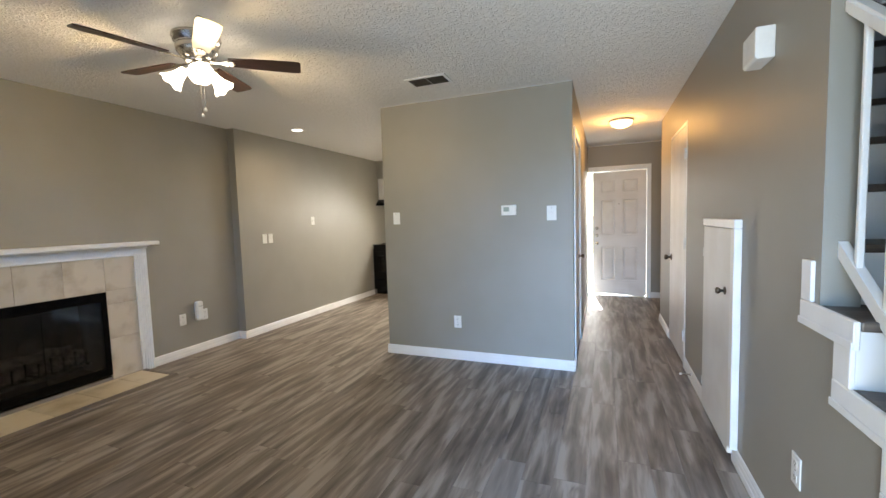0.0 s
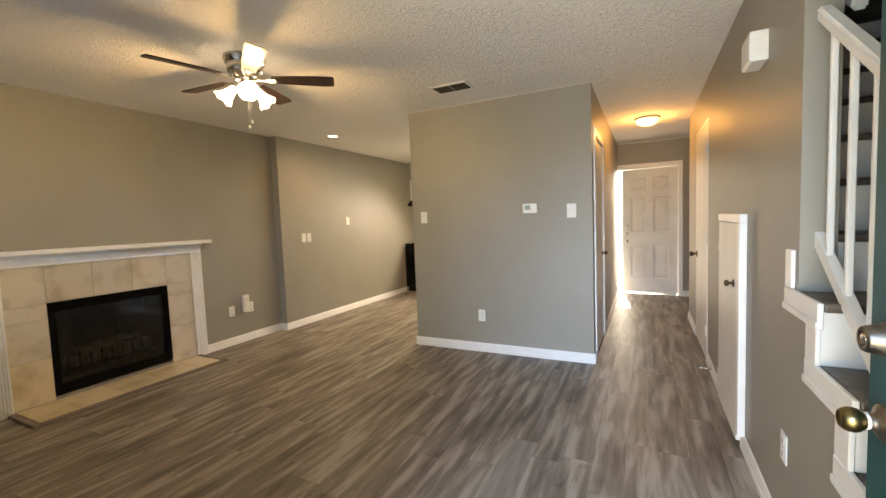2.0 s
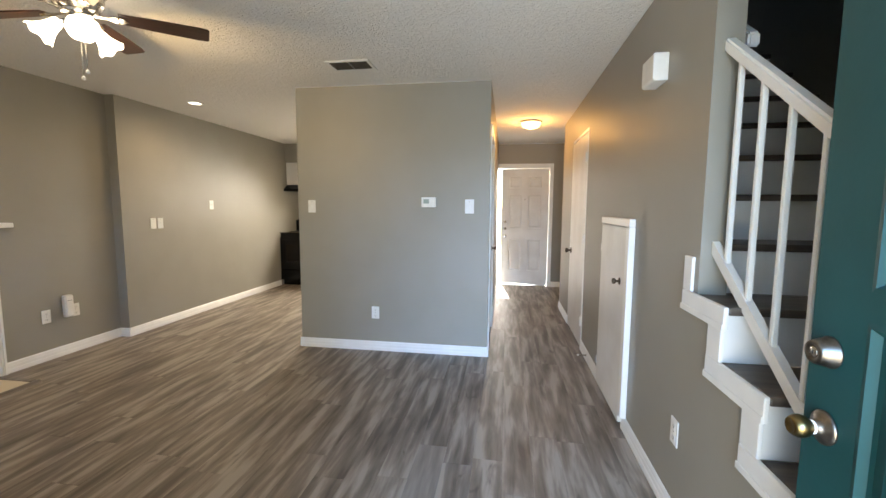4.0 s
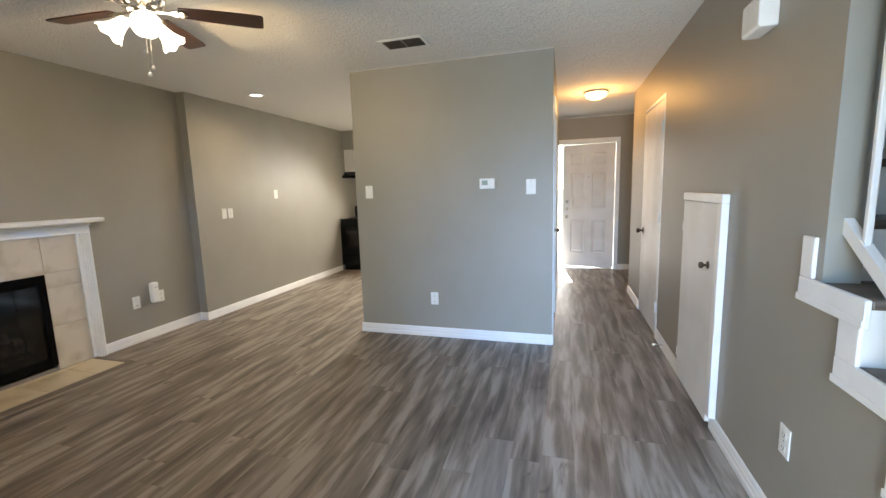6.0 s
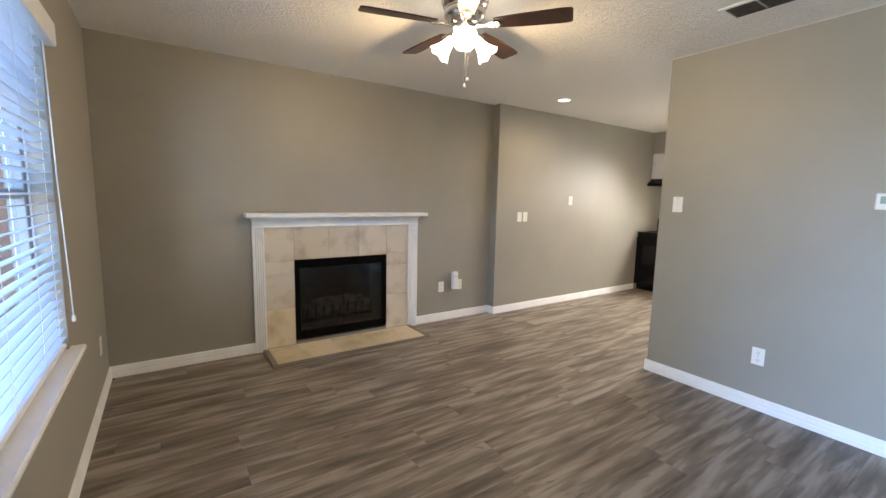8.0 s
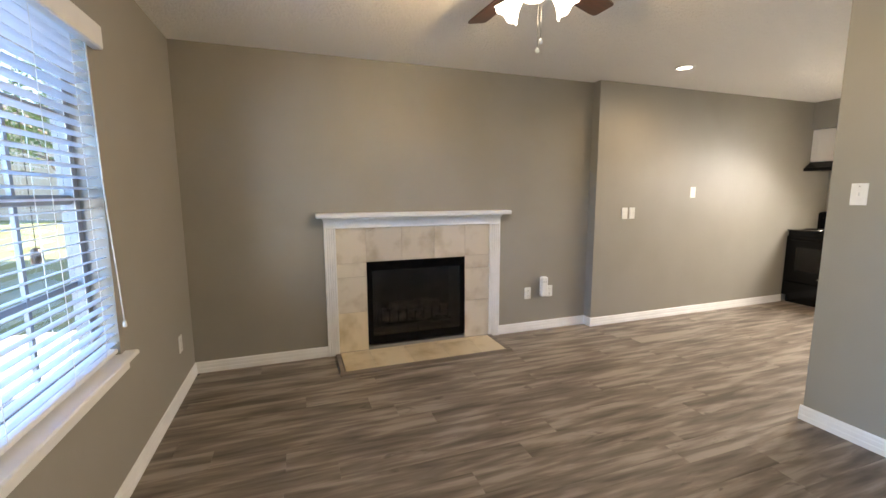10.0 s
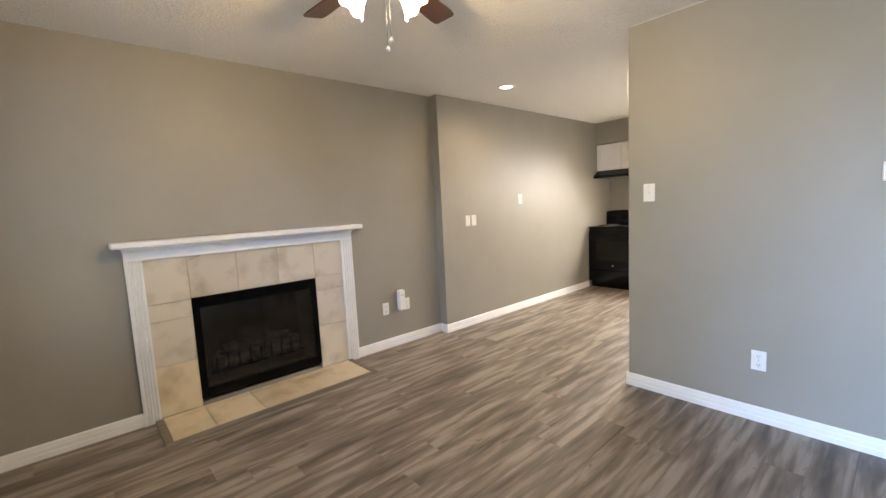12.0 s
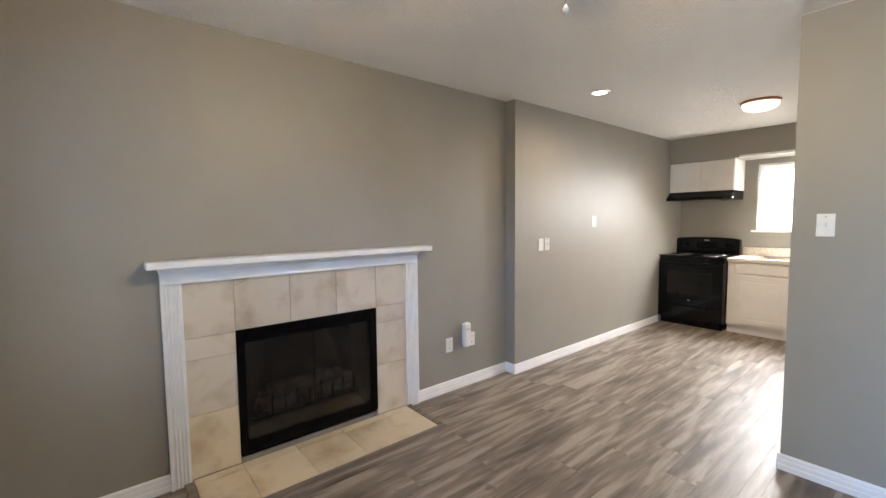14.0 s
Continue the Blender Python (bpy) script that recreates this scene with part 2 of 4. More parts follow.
M_BLADE_PALE = material("cream_blade_face", (0.42, 0.37, 0.28), 0.35, colour2=(0.50, 0.45, 0.35), scale=6, stretch=(0.6, 4, 1))
M_SHADE = glow("lit_frosted_glass", (1.0, 0.83, 0.60), 1)
M_HALLGLOW = glow("lit_amber_glass", (1.0, 0.66, 0.28), 0.45)
M_KITGLOW = glow("lit_opal_glass", (1.0, 0.80, 0.60), 0.24)
M_CANGLOW = glow("lit_lamp_face", (1.0, 0.90, 0.72), 0.9)
M_PLASTIC = material("white_plastic", (0.74, 0.74, 0.72), 0.35, colour2=(0.78, 0.78, 0.76), scale=30)
# Vent slats are a dark brown, much darker than the vent's white frame.
M_VENT = material("dark_brown_louvre", (0.09, 0.078, 0.062), 0.6, colour2=(0.15, 0.13, 0.105), scale=30)
M_SLOT = material("dark_slot", (0.03, 0.03, 0.03), 0.6)
M_SCREEN = material("grey_display", (0.30, 0.36, 0.33), 0.2)
M_CAB = material("white_cabinet_paint", (0.72, 0.70, 0.67), 0.35, colour2=(0.77, 0.75, 0.72), scale=4, bump=0.05)
M_COUNTER = material("speckled_beige_laminate", (0.52, 0.46, 0.38), 0.25, colour2=(0.70, 0.65, 0.57), scale=60, detail=6)
M_TREAD = material("grey_brown_stair_tread", (0.050, 0.040, 0.034), 0.42, colour2=(0.12, 0.098, 0.082), scale=8, stretch=(0.3, 4, 4), bump=0.15, bump_scale=50)
M_EDGE = material("grey_brown_edge_strip", (0.090, 0.072, 0.058), 0.42, colour2=(0.20, 0.168, 0.138), scale=8, stretch=(4, 0.3, 4), bump=0.1, bump_scale=50)
M_BLIND = translucent("white_blind_slat", (0.74, 0.79, 0.86), 0.20)
M_SHEER = translucent("white_window_shade", (0.85, 0.84, 0.80), 0.6)
M_GLASS = glass("window_glass")
M_FRAME = material("grey_window_frame", (0.22, 0.23, 0.24), 0.4, bump=0.03)
M_CAULK = material("white_vinyl_frame", (0.78, 0.78, 0.78), 0.35, bump=0.03)
M_LAWN = material("lawn", (0.10, 0.13, 0.035), 0.95, colour2=(0.19, 0.19, 0.07), scale=3, bump=0.6, bump_scale=80, distance=0.02)
M_CONC = material("concrete", (0.36, 0.34, 0.31), 0.85, colour2=(0.44, 0.42, 0.38), scale=4, bump=0.3, bump_scale=60)
M_SIDING = material("tan_render", (0.34, 0.30, 0.25), 0.8, colour2=(0.40, 0.36, 0.30), scale=2, bump=0.2)
M_BRICK = material("shaded_brick", (0.20, 0.10, 0.075), 0.85, colour2=(0.30, 0.17, 0.13), scale=9, bump=0.4, bump_scale=30)
M_ROOF = material("brown_shingle", (0.10, 0.085, 0.07), 0.9, colour2=(0.16, 0.14, 0.12), scale=20, bump=0.5)
M_BARK = material("bark", (0.10, 0.075, 0.055), 0.95, colour2=(0.17, 0.13, 0.10), scale=18, bump=0.8, bump_scale=30, distance=0.01)
M_LEAF = material("leaf", (0.045, 0.10, 0.018), 0.6, colour2=(0.10, 0.17, 0.04), scale=2)
M_COPPER = material("copper_rim", (0.55, 0.25, 0.10), 0.3, 1.0)
M_DARKGLASS = glass("dark_pane", 0.0, (0.25, 0.28, 0.3))


# ---- mesh helpers ----
def box(bm, x0, x1, y0, y1, z0, z1, bevel=0.0, segments=1, m=None):
    made = bmesh.ops.create_cube(bm, size=1, matrix=Matrix.Translation(((x0 + x1) / 2, (y0 + y1) / 2, (z0 + z1) / 2)) @ Matrix.Diagonal((abs(x1 - x0), abs(y1 - y0), abs(z1 - z0), 1)))
    verts = made["verts"]
    if m is not None:
        bmesh.ops.transform(bm, matrix=m, verts=verts)
    if bevel:
        edges = list({e for v in verts for e in v.link_edges})
        bmesh.ops.bevel(bm, geom=edges, offset=bevel, segments=segments, affect="EDGES", profile=0.5, clamp_overlap=True)
    return bm


def boxes(*rows, bevel=0.0):
    bm = bmesh.new()
    for r in rows:
        box(bm, *r, bevel=bevel)
    return bm


def lathe(profile, steps=32, m=None):
    """A turned shape round z from (radius, height) pairs."""
    bm = bmesh.new()
    rings = []
    for r, z in profile:
        if r < 1e-5:
            rings.append([bm.verts.new((0, 0, z))])
        else:
            rings.append([bm.verts.new((r * math.cos(2 * math.pi * i / steps), r * math.sin(2 * math.pi * i / steps), z)) for i in range(steps)])
    for a, b in zip(rings, rings[1:]):
        for i in range(steps):
            j = (i + 1) % steps
            if len(a) == 1 and len(b) > 1:
                bm.faces.new((a[0], b[j], b[i]))
            elif len(b) == 1 and len(a) > 1:
                bm.faces.new((a[i], a[j], b[0]))
            elif len(a) > 1:
                bm.faces.new((a[i], a[j], b[j], b[i]))
    bmesh.ops.recalc_face_normals(bm, faces=bm.faces)
    for f in bm.faces:
        f.smooth = True
    if m is not None:
        bmesh.ops.transform(bm, matrix=m, verts=bm.verts)
    return bm


def tube(points, radius, steps=8):
    bm = bmesh.new()
    rings = []
    pts = [Vector(p) for p in points]
    for i, p in enumerate(pts):
        d = (pts[min(i + 1, len(pts) - 1)] - pts[max(i - 1, 0)]).normalized()
        q = d.to_track_quat("Z", "Y").to_matrix()
        r = radius[i] if isinstance(radius, (list, tuple)) else radius
        rings.append([bm.verts.new(p + q @ Vector((r * math.cos(2 * math.pi * k / steps), r * math.sin(2 * math.pi * k / steps), 0))) for k in range(steps)])
    for a, b in zip(rings, rings[1:]):
        for k in range(steps):
            bm.faces.new((a[k], a[(k + 1) % steps], b[(k + 1) % steps], b[k]))
    bm.faces.new(rings[0][::-1]); bm.faces.new(rings[-1])
    for f in bm.faces:
        f.smooth = len(f.verts) == 4
    return bm


def prism(outline, depth, axis="y", start=0.0):
    """An outline of (a, b) pairs pushed along an axis: x: (y, z), y: (x, z), z: (x, y)."""
    bm = bmesh.new()
    place = {"x": lambda a, b, c: (c, a, b), "y": lambda a, b, c: (a, c, b), "z": lambda a, b, c: (a, b, c)}[axis]
    lo = [bm.verts.new(place(a, b, start)) for a, b in outline]
    hi = [bm.verts.new(place(a, b, start + depth)) for a, b in outline]
    n = len(lo)
    bm.faces.new(lo); bm.faces.new(hi[::-1])
    for i in range(n):
        bm.faces.new((lo[i], hi[i], hi[(i + 1) % n], lo[(i + 1) % n]))
    bmesh.ops.recalc_face_normals(bm, faces=bm.faces)
    return bm


def mesh(name, bm, mat):
    data = bpy.data.meshes.new(name)
    bm.to_mesh(data)
    bm.free()
    data.materials.append(mat)
    return data


def part(name, bm, mat, parent=None, label="", m=None):
    ob = new(name, mesh(name, bm, mat))
    if parent is not None:
        ob.parent = parent
    if m is not None:
        ob.matrix_basis = m
    return tagged(ob, label)


def thing(name, m, label, category, group=""):
    ob = new(name)
    ob.matrix_basis = m
    return tagged(ob, label, category, group)


def setting(name, bm, mat, label=""):
    return tagged(part(name, bm, mat), label, kind="structure")


def wall(name, axis, at, thick, u0, u1, z0, z1, holes=()):
    """A wall across axis x or y, from at to at + thick, with holes (u0, u1, z0, z1) through it."""
    bm = bmesh.new()
    cuts = sorted({u0, u1, *[h[0] for h in holes], *[h[1] for h in holes]})
    for a, b in zip(cuts, cuts[1:]):
        spans = sorted((h[2], h[3]) for h in holes if h[0] <= a + 1e-6 and h[1] >= b - 1e-6)
        z = z0
        for lo, hi in spans + [(z1, z1)]:
            if lo > z + 1e-6:
                box(bm, *((at, at + thick, a, b) if axis == "x" else (a, b, at, at + thick)), z, lo)
            z = hi
    bmesh.ops.remove_doubles(bm, verts=bm.verts, dist=1e-5)
    return setting(name, bm, M_WALL)


# ---- the shell ----
H = 2.44
XW, XK, XP, XH, XE, XEO = -3.35, -3.245, -1.351, 0.442, 1.333, 1.434
YJ = 4.255
YS, YP, YE, YA, YN = 0.655, 4.288, 2.33, 6.35, 7.85
wall("wall_west", "x", XW - 0.15, 0.15, 0.50, YJ, 0, H, [(1.985, 2.888, 0.06, 0.793)])
wall("wall_west_kitchen", "x", XK - 0.255, 0.255, YJ, 8.0, 0, H)
wall("wall_south", "y", 0.50, YS - 0.50, XW, 2.45, 0, H, [(-2.07, -0.90, 0.64, 2.06), (0.28, 1.27, 0, 2.06)])
wall("wall_north", "y", YN, 0.15, XK, 2.1, 0, H, [(-2.35, -1.50, 1.23, 2.06), (0.40, 1.33, 0, 2.05)])
wall("wall_pier", "y", YP, 0.11, XP, XH, 0, H)
wall("wall_kitchen_east", "x", XP, 0.11, YP + 0.11, YN, 0, H)
wall("wall_hall_west", "x", XH - 0.11, 0.11, YP + 0.11, YN, 0, H, [(4.47, 5.25, 0, 2.04)])
wall("wall_hall_east", "x", XE, XEO - XE, YE, YA, 0, H, [(3.21, 3.82, 0.05, 1.22), (4.70, 5.51, 0, 2.07)])
wall("wall_alcove_south", "y", YA - 0.1, 0.1, XEO, 1.95, 0, H)
wall("wall_alcove_east", "x", 1.95, 0.1, YA - 0.1, YN, 0, H)
wall("wall_stairs_east", "x", 2.34, 0.11, YS, 6.25, 0, 5.0)
wall("wall_stairwell_west", "x", XE, XEO - XE, 2.20, 5.6, H + 0.12, 5.0)
wall("wall_stairwell_south", "y", 2.10, 0.10, XE, 2.34, H + 0.12, 5.0)
wall("wall_stairwell_north", "y", 5.6, 0.10, XE, 2.34, 2.67, 5.0)
wall("kitchen_soffit", "y", 7.42, YN - 7.42, XK, XP, 2.12, H)
bm = boxes((XW - 0.15, XEO, 0.50, 8.0, H, H + 0.12), (XEO, 2.45, 0.50, 2.20, H, H + 0.12), (XEO, 2.10, 6.25, 8.0, H, H + 0.12))
setting("ceiling", bm, M_CEIL, "off-white sprayed popcorn-textured ceiling")
setting("stairwell_ceiling", boxes((XE, 2.45, 2.10, 5.7, 5.0, 5.1)), M_CEIL)
setting("upper_landing", boxes((XEO, 2.34, 4.07, 5.6, 2.45, 2.665)), M_TREAD)
floor = setting("floor", boxes((XW - 0.15, 2.45, 0.50, 8.0, -0.12, -0.006)), M_JOINT, "grey-brown oak-look vinyl plank floor")

BASE = [(0, 0), (0.014, 0), (0.014, 0.030), (0.011, 0.034), (0.011, 0.058), (0.009, 0.062), (0.008, 0.078), (0.003, 0.088), (0, 0.088)]


def baseboard(a, b):
    """A skirting from a to b (x, y), standing on the side to the left of that way."""
    a, b = Vector((*a, 0)), Vector((*b, 0))
    d = (b - a).normalized()
    side = Vector((-d.y, d.x, 0))
    bm = bmesh.new()
    ends = [[bm.verts.new(p + side * (u + 0.0005) + Vector((0, 0, z + 0.001))) for u, z in BASE] for p in (a, b)]
    n = len(BASE)
    for i in range(n):
        bm.faces.new((ends[0][i], ends[1][i], ends[1][(i + 1) % n], ends[0][(i + 1) % n]))
    bm.faces.new(ends[0]); bm.faces.new(ends[1][::-1])
    bmesh.ops.recalc_face_normals(bm, faces=bm.faces)
    return setting("baseboard", bm, M_TRIM, "white moulded baseboard")


for a, b in (((XW, 1.645), (XW, YS)), ((XW, YJ), (XW, 3.245)), ((XK, 7.17), (XK, YJ - 0.014)), ((XK + 0.014, YJ), (XW, YJ)),
             ((XW, YS), (0.22, YS)), ((XH + 0.014, YP), (XP - 0.014, YP)), ((XP, YP), (XP, 7.2)), ((XH, 4.41), (XH, YP)), ((XH, YN), (XH, 5.31)),
             ((XE, 1.14), (XE, 3.20)), ((XE, 3.842), (XE, 4.655)), ((XE, 5.555), (XE, YA)), ((1.95, YN), (1.370, YN))):
    baseboard(a, b)


for n, r in (("caulk_line_pier", (XP, XH, YP - 0.003, YP - 0.0005, H - 0.003, H - 0.0005)), ("caulk_line_hall", (XH, 1.95, YN - 0.010, YN - 0.0005, H - 0.010, H - 0.0005))):
    setting(n, boxes(r), M_TRIM)

# ---- doors ----
def slab(w, h, t, panels, mat, parent, name="leaf", label=""):
    """A moulded door leaf in x 0..w, y 0..t, z 0..h, with sunk and raised panels on both faces."""
    bm = bmesh.new()
    xs = sorted({0, w, *[p[0] for p in panels], *[p[1] for p in panels]})
    zs = sorted({0, h, *[p[2] for p in panels], *[p[3] for p in panels]})
    for a, b in zip(xs, xs[1:]):
        for c, d in zip(zs, zs[1:]):
            cx, cz = (a + b) / 2, (c + d) / 2
            hole = any(p[0] < cx < p[1] and p[2] < cz < p[3] for p in panels)
            if not hole:
                box(bm, a, b, 0, t, c, d)
    bmesh.ops.remove_doubles(bm, verts=bm.verts, dist=1e-5)
    leaf = part(name, bm, mat, parent, label)
    for a, b, c, d in panels:
        bm = bmesh.new()
        rings = [(0.0, 0.0), (0.010, -0.002), (0.022, 0.010), (0.034, 0.010), (0.060, 0.003)]
        for y0, s in ((0.0, 1), (t, -1)):
            loops = []
            for inset, depth in rings:
                y = y0 + s * depth
                loops.append([bm.verts.new((x, y, z)) for x, z in ((a + inset, c + inset), (b - inset, c + inset), (b - inset, d - inset), (a + inset, d - inset))])
            for p, q in zip(loops, loops[1:]):
                for i in range(4):
                    bm.faces.new((p[i], p[(i + 1) % 4], q[(i + 1) % 4], q[i]))
            bm.faces.new(loops[-1])
        bmesh.ops.recalc_face_normals(bm, faces=bm.faces)
        part("panel", bm, mat, leaf)
    return leaf


def knob(parent, m, mat, name="knob", size=1.0):
    """A round door knob that sticks out along -y of m."""
    k = size
    rose = lathe([(0, 0), (0.033 * k, 0), (0.033 * k, 0.004 * k), (0.026 * k, 0.009 * k), (0.013 * k, 0.012 * k), (0, 0.012 * k)], 24, pose(0, 0, 0, 90))
    ball = lathe([(0, 0.010 * k), (0.011 * k, 0.012 * k), (0.011 * k, 0.030 * k), (0.020 * k, 0.036 * k), (0.027 * k, 0.048 * k), (0.026 * k, 0.060 * k), (0.016 * k, 0.067 * k), (0, 0.068 * k)], 24, pose(0, 0, 0, 90))
    r = part(name, rose, mat, parent, "", m)
    part("knob_ball", ball, mat, r)
    return r


def six_panels(w, h):
    a, b, c, d = 0.115, w / 2 - 0.045, w / 2 + 0.045, w - 0.115
    rows = ((0.22, 0.80), (0.98, 1.58), (1.68, 1.90))
    return [(x0, x1, z0 * h / 2.03, z1 * h / 2.03) for z0, z1 in rows for x0, x1 in ((a, b), (c, d))]


# open front door, teal outside
front = thing("front_door", pose(1.321, 0.70, 0.008, 0, 0, 90.8), "open teal-painted front door with moulded panels and worn brass knob", "door")
slab(0.925, 2.025, 0.044, [(a, b, c, d) for a, b in ((0.125, 0.410), (0.490, 0.790)) for c, d in ((0.22, 1.136), (1.192, 1.597), (1.66, 1.90))], M_TEAL, front)
face = pose(0, 0.044, 0, 0, 0, 180)
rose = part("knob", lathe([(0, 0), (0.036, 0), (0.036, 0.004), (0.031, 0.008), (0.020, 0.011), (0.015, 0.018), (0.0135, 0.024), (0, 0.024)], 32, pose(0, 0, 0, 90)), M_PEWTER, front, "worn dark nickel knob rose", pose(0.864, 0.0445, 0.888, 0, 0, 180))
part("neck_ring", lathe([(0.0135, 0.022), (0.0150, 0.023), (0.0150, 0.026), (0.0135, 0.027)], 24, pose(0, 0, 0, 90)), M_TRIM, rose, "white paint smear round the neck")
ball = part("knob_ball", lathe([(0, 0.020), (0.012, 0.022), (0.0125, 0.026), (0.017, 0.031), (0.0225, 0.039), (0.0245, 0.047), (0.0235, 0.055), (0.0200, 0.062), (0.0165, 0.066), (0.0145, 0.066), (0.0135, 0.064), (0, 0.064)], 32, pose(0, 0, 0, 90)), M_BRASS, rose, "tulip-shaped antique brass knob")
bolt = part("deadbolt", lathe([(0, 0), (0.0335, 0), (0.0335, 0.003), (0.031, 0.006), (0.0255, 0.030), (0.0235, 0.034), (0.0155, 0.034), (0.0145, 0.031), (0, 0.031)], 32, pose(0, 0, 0, 90)), M_PEWTER, front, "dark worn nickel deadbolt", pose(0.868, 0.0445, 1.050, 0, 0, 180))
part("key_plug", lathe([(0, 0.030), (0.0115, 0.030), (0.0110, 0.0335), (0, 0.0335)], 20, pose(0, 0, 0, 90)), M_NICKEL, bolt)
part("keyhole", boxes((-0.0012, 0.0012, -0.0345, -0.0335, -0.005, 0.005)), M_SLOT, bolt)
part("latch_plate", boxes((0.9252, 0.927, 0.010, 0.034, 0.865, 0.922)), M_BRASS, front)
part("bolt_plate", boxes((0.9252, 0.927, 0.010, 0.034, 1.047, 1.104)), M_BRASS, front)
for z in (0.2, 1.0, 1.8):
    part("hinge", lathe([(0, -0.045), (0.007, -0.045), (0.007, 0.045), (0, 0.045)], 12), M_BRASS, front, "", pose(-0.006, -0.004, z))
bm = boxes((0.26, 0.28, 0.50, 0.66, 0, 2.06), (1.27, 1.32, 0.50, 0.66, 0, 2.06), (0.28, 1.27, 0.50, 0.66, 2.045, 2.065))
setting("door_frame_front", bm, M_TRIM)
setting("threshold_front", boxes((0.28, 1.27, 0.50, 0.64, -0.005, 0.010), bevel=0.003), M_NICKEL)
setting("trim_front_door", boxes((0.20, 0.262, YS, 0.667, 0, 2.115), (1.318, 1.38, YS, 0.667, 0, 2.115), (0.262, 1.318, YS, 0.667, 2.055, 2.115), bevel=0.004), M_TRIM)

# back door, ajar
back = thing("back_door", pose(1.310, 7.925, 0.030, 0, 0, 173.5), "white six-panel back door standing ajar with daylight at its edge", "door")
slab(0.800, 1.994, 0.042, six_panels(0.800, 1.994), M_DOOR, back)
for z, n, s in ((0.86, "knob", 0.9), (0.99, "deadbolt", 0.8), (1.11, "upper_deadbolt", 0.8)):
    knob(back, pose(0.738, 0.0425, z - 0.03, 0, 0, 180), M_NICKEL, n, s)
# Added wedge; it makes the strip of daylight under the leaf taper.
part("bottom_sweep", prism([(0.02, 0.0005), (0.60, 0.0005), (0.60, -0.002), (0.02, -0.026)], 0.006, "y", 0.030), M_DOOR, back)
part("peephole", lathe([(0, 0), (0.008, 0), (0.006, 0.004), (0, 0.004)], 12, pose(0, 0, 0, -90)), M_BRASS, back, "", pose(0.400, 0.0425, 1.47))
setting("door_frame_back", boxes((0.38, 0.405, YN, 8.0, 0, 2.05), (1.314, 1.340, YN, 8.0, 0, 2.05), (0.405, 1.314, YN, 8.0, 2.03, 2.06)), M_TRIM)
setting("trim_back_door", boxes((1.306, 1.366, YN - 0.014, YN, 0, 2.10), (0.444, 1.306, YN - 0.014, YN, 2.04, 2.10), bevel=0.003), M_TRIM)
setting("threshold_back", boxes((0.405, 1.314, YN, 7.99, -0.005, 0.010), bevel=0.003), M_NICKEL)

# hall cupboard door in the pier
cup = thing("cupboard_door", pose(XH - 0.040, 4.49, 0.008, 0, 0, 90), "closed white flush hallway closet door with bronze knob", "door")
part("leaf", boxes((0, 0.74, -0.037, -0.002, 0, 2.012), bevel=0.003), M_DOOR, cup)
knob(cup, pose(0.66, -0.0375, 0.905), M_BRONZE, "knob", 0.8)
setting("trim_cupboard", boxes((XH - 0.1, XH + 0.013, 4.415, 4.478, 0, 2.10), (XH - 0.1, XH + 0.013, 5.242, 5.305, 0, 2.10), (XH - 0.1, XH + 0.013, 4.478, 5.242, 2.035, 2.10), bevel=0.004), M_TRIM)

# closet door on the right of the hall
clo = thing("closet_door", pose(XE + 0.003, 5.50, 0.010, 0, 0, -90), "closed white flush closet door with bronze lever knob", "door")
part("leaf", boxes((0, 0.79, -0.008, 0.030, 0, 2.05), bevel=0.003), M_DOOR, clo)
knob(clo, pose(0.065, -0.0085, 0.87), M_BRONZE)
for z in (0.25, 1.05, 1.82):
    part("hinge", lathe([(0, -0.045), (0.007, -0.045), (0.007, 0.045), (0, 0.045)], 12), M_TRIM, clo, "", pose(0.794, -0.012, z))
setting("trim_closet", boxes((XE - 0.004, XEO, 4.66, 4.70, 0, 2.10), (XE - 0.004, XEO, 5.51, 5.55, 0, 2.10), (XE - 0.004, XEO, 4.70, 5.51, 2.07, 2.10), bevel=0.002), M_TRIM)

# low hatch under the stairs
hatch = thing("storage_hatch", pose(XE - 0.001, 3.835, 0.03, 0, 0, -90), "small closed white under-stair storage door with round dark knob", "cabinet door")
part("leaf", boxes((0.004, 0.630, -0.032, -0.002, 0.002, 1.212), bevel=0.003), M_DOOR, hatch)
part("top_rail", boxes((-0.006, 0.697, -0.036, -0.0005, 1.216, 1.262), bevel=0.003), M_TRIM, hatch)
part("near_stile", boxes((0.635, 0.697, -0.036, -0.0005, 0.055, 1.215), bevel=0.003), M_TRIM, hatch)
part("far_stile", boxes((-0.006, 0.002, -0.020, -0.0005, 0.055, 1.215)), M_TRIM, hatch)
for z in (0.17, 1.04):
    part("hinge", lathe([(0, -0.03), (0.005, -0.03), (0.005, 0.03), (0, 0.03)], 10), M_TRIM, hatch, "", pose(0.001, -0.030, z))
knob(hatch, pose(0.535, -0.0325, 0.872), M_BRONZE, "knob", 0.68)

# ---- stairs ----
RISE, RUN, Y0 = 0.196, 0.245, 1.12


def top(k):
    return 1.025 + RISE * (k - 5) if k > 0 else 0.0


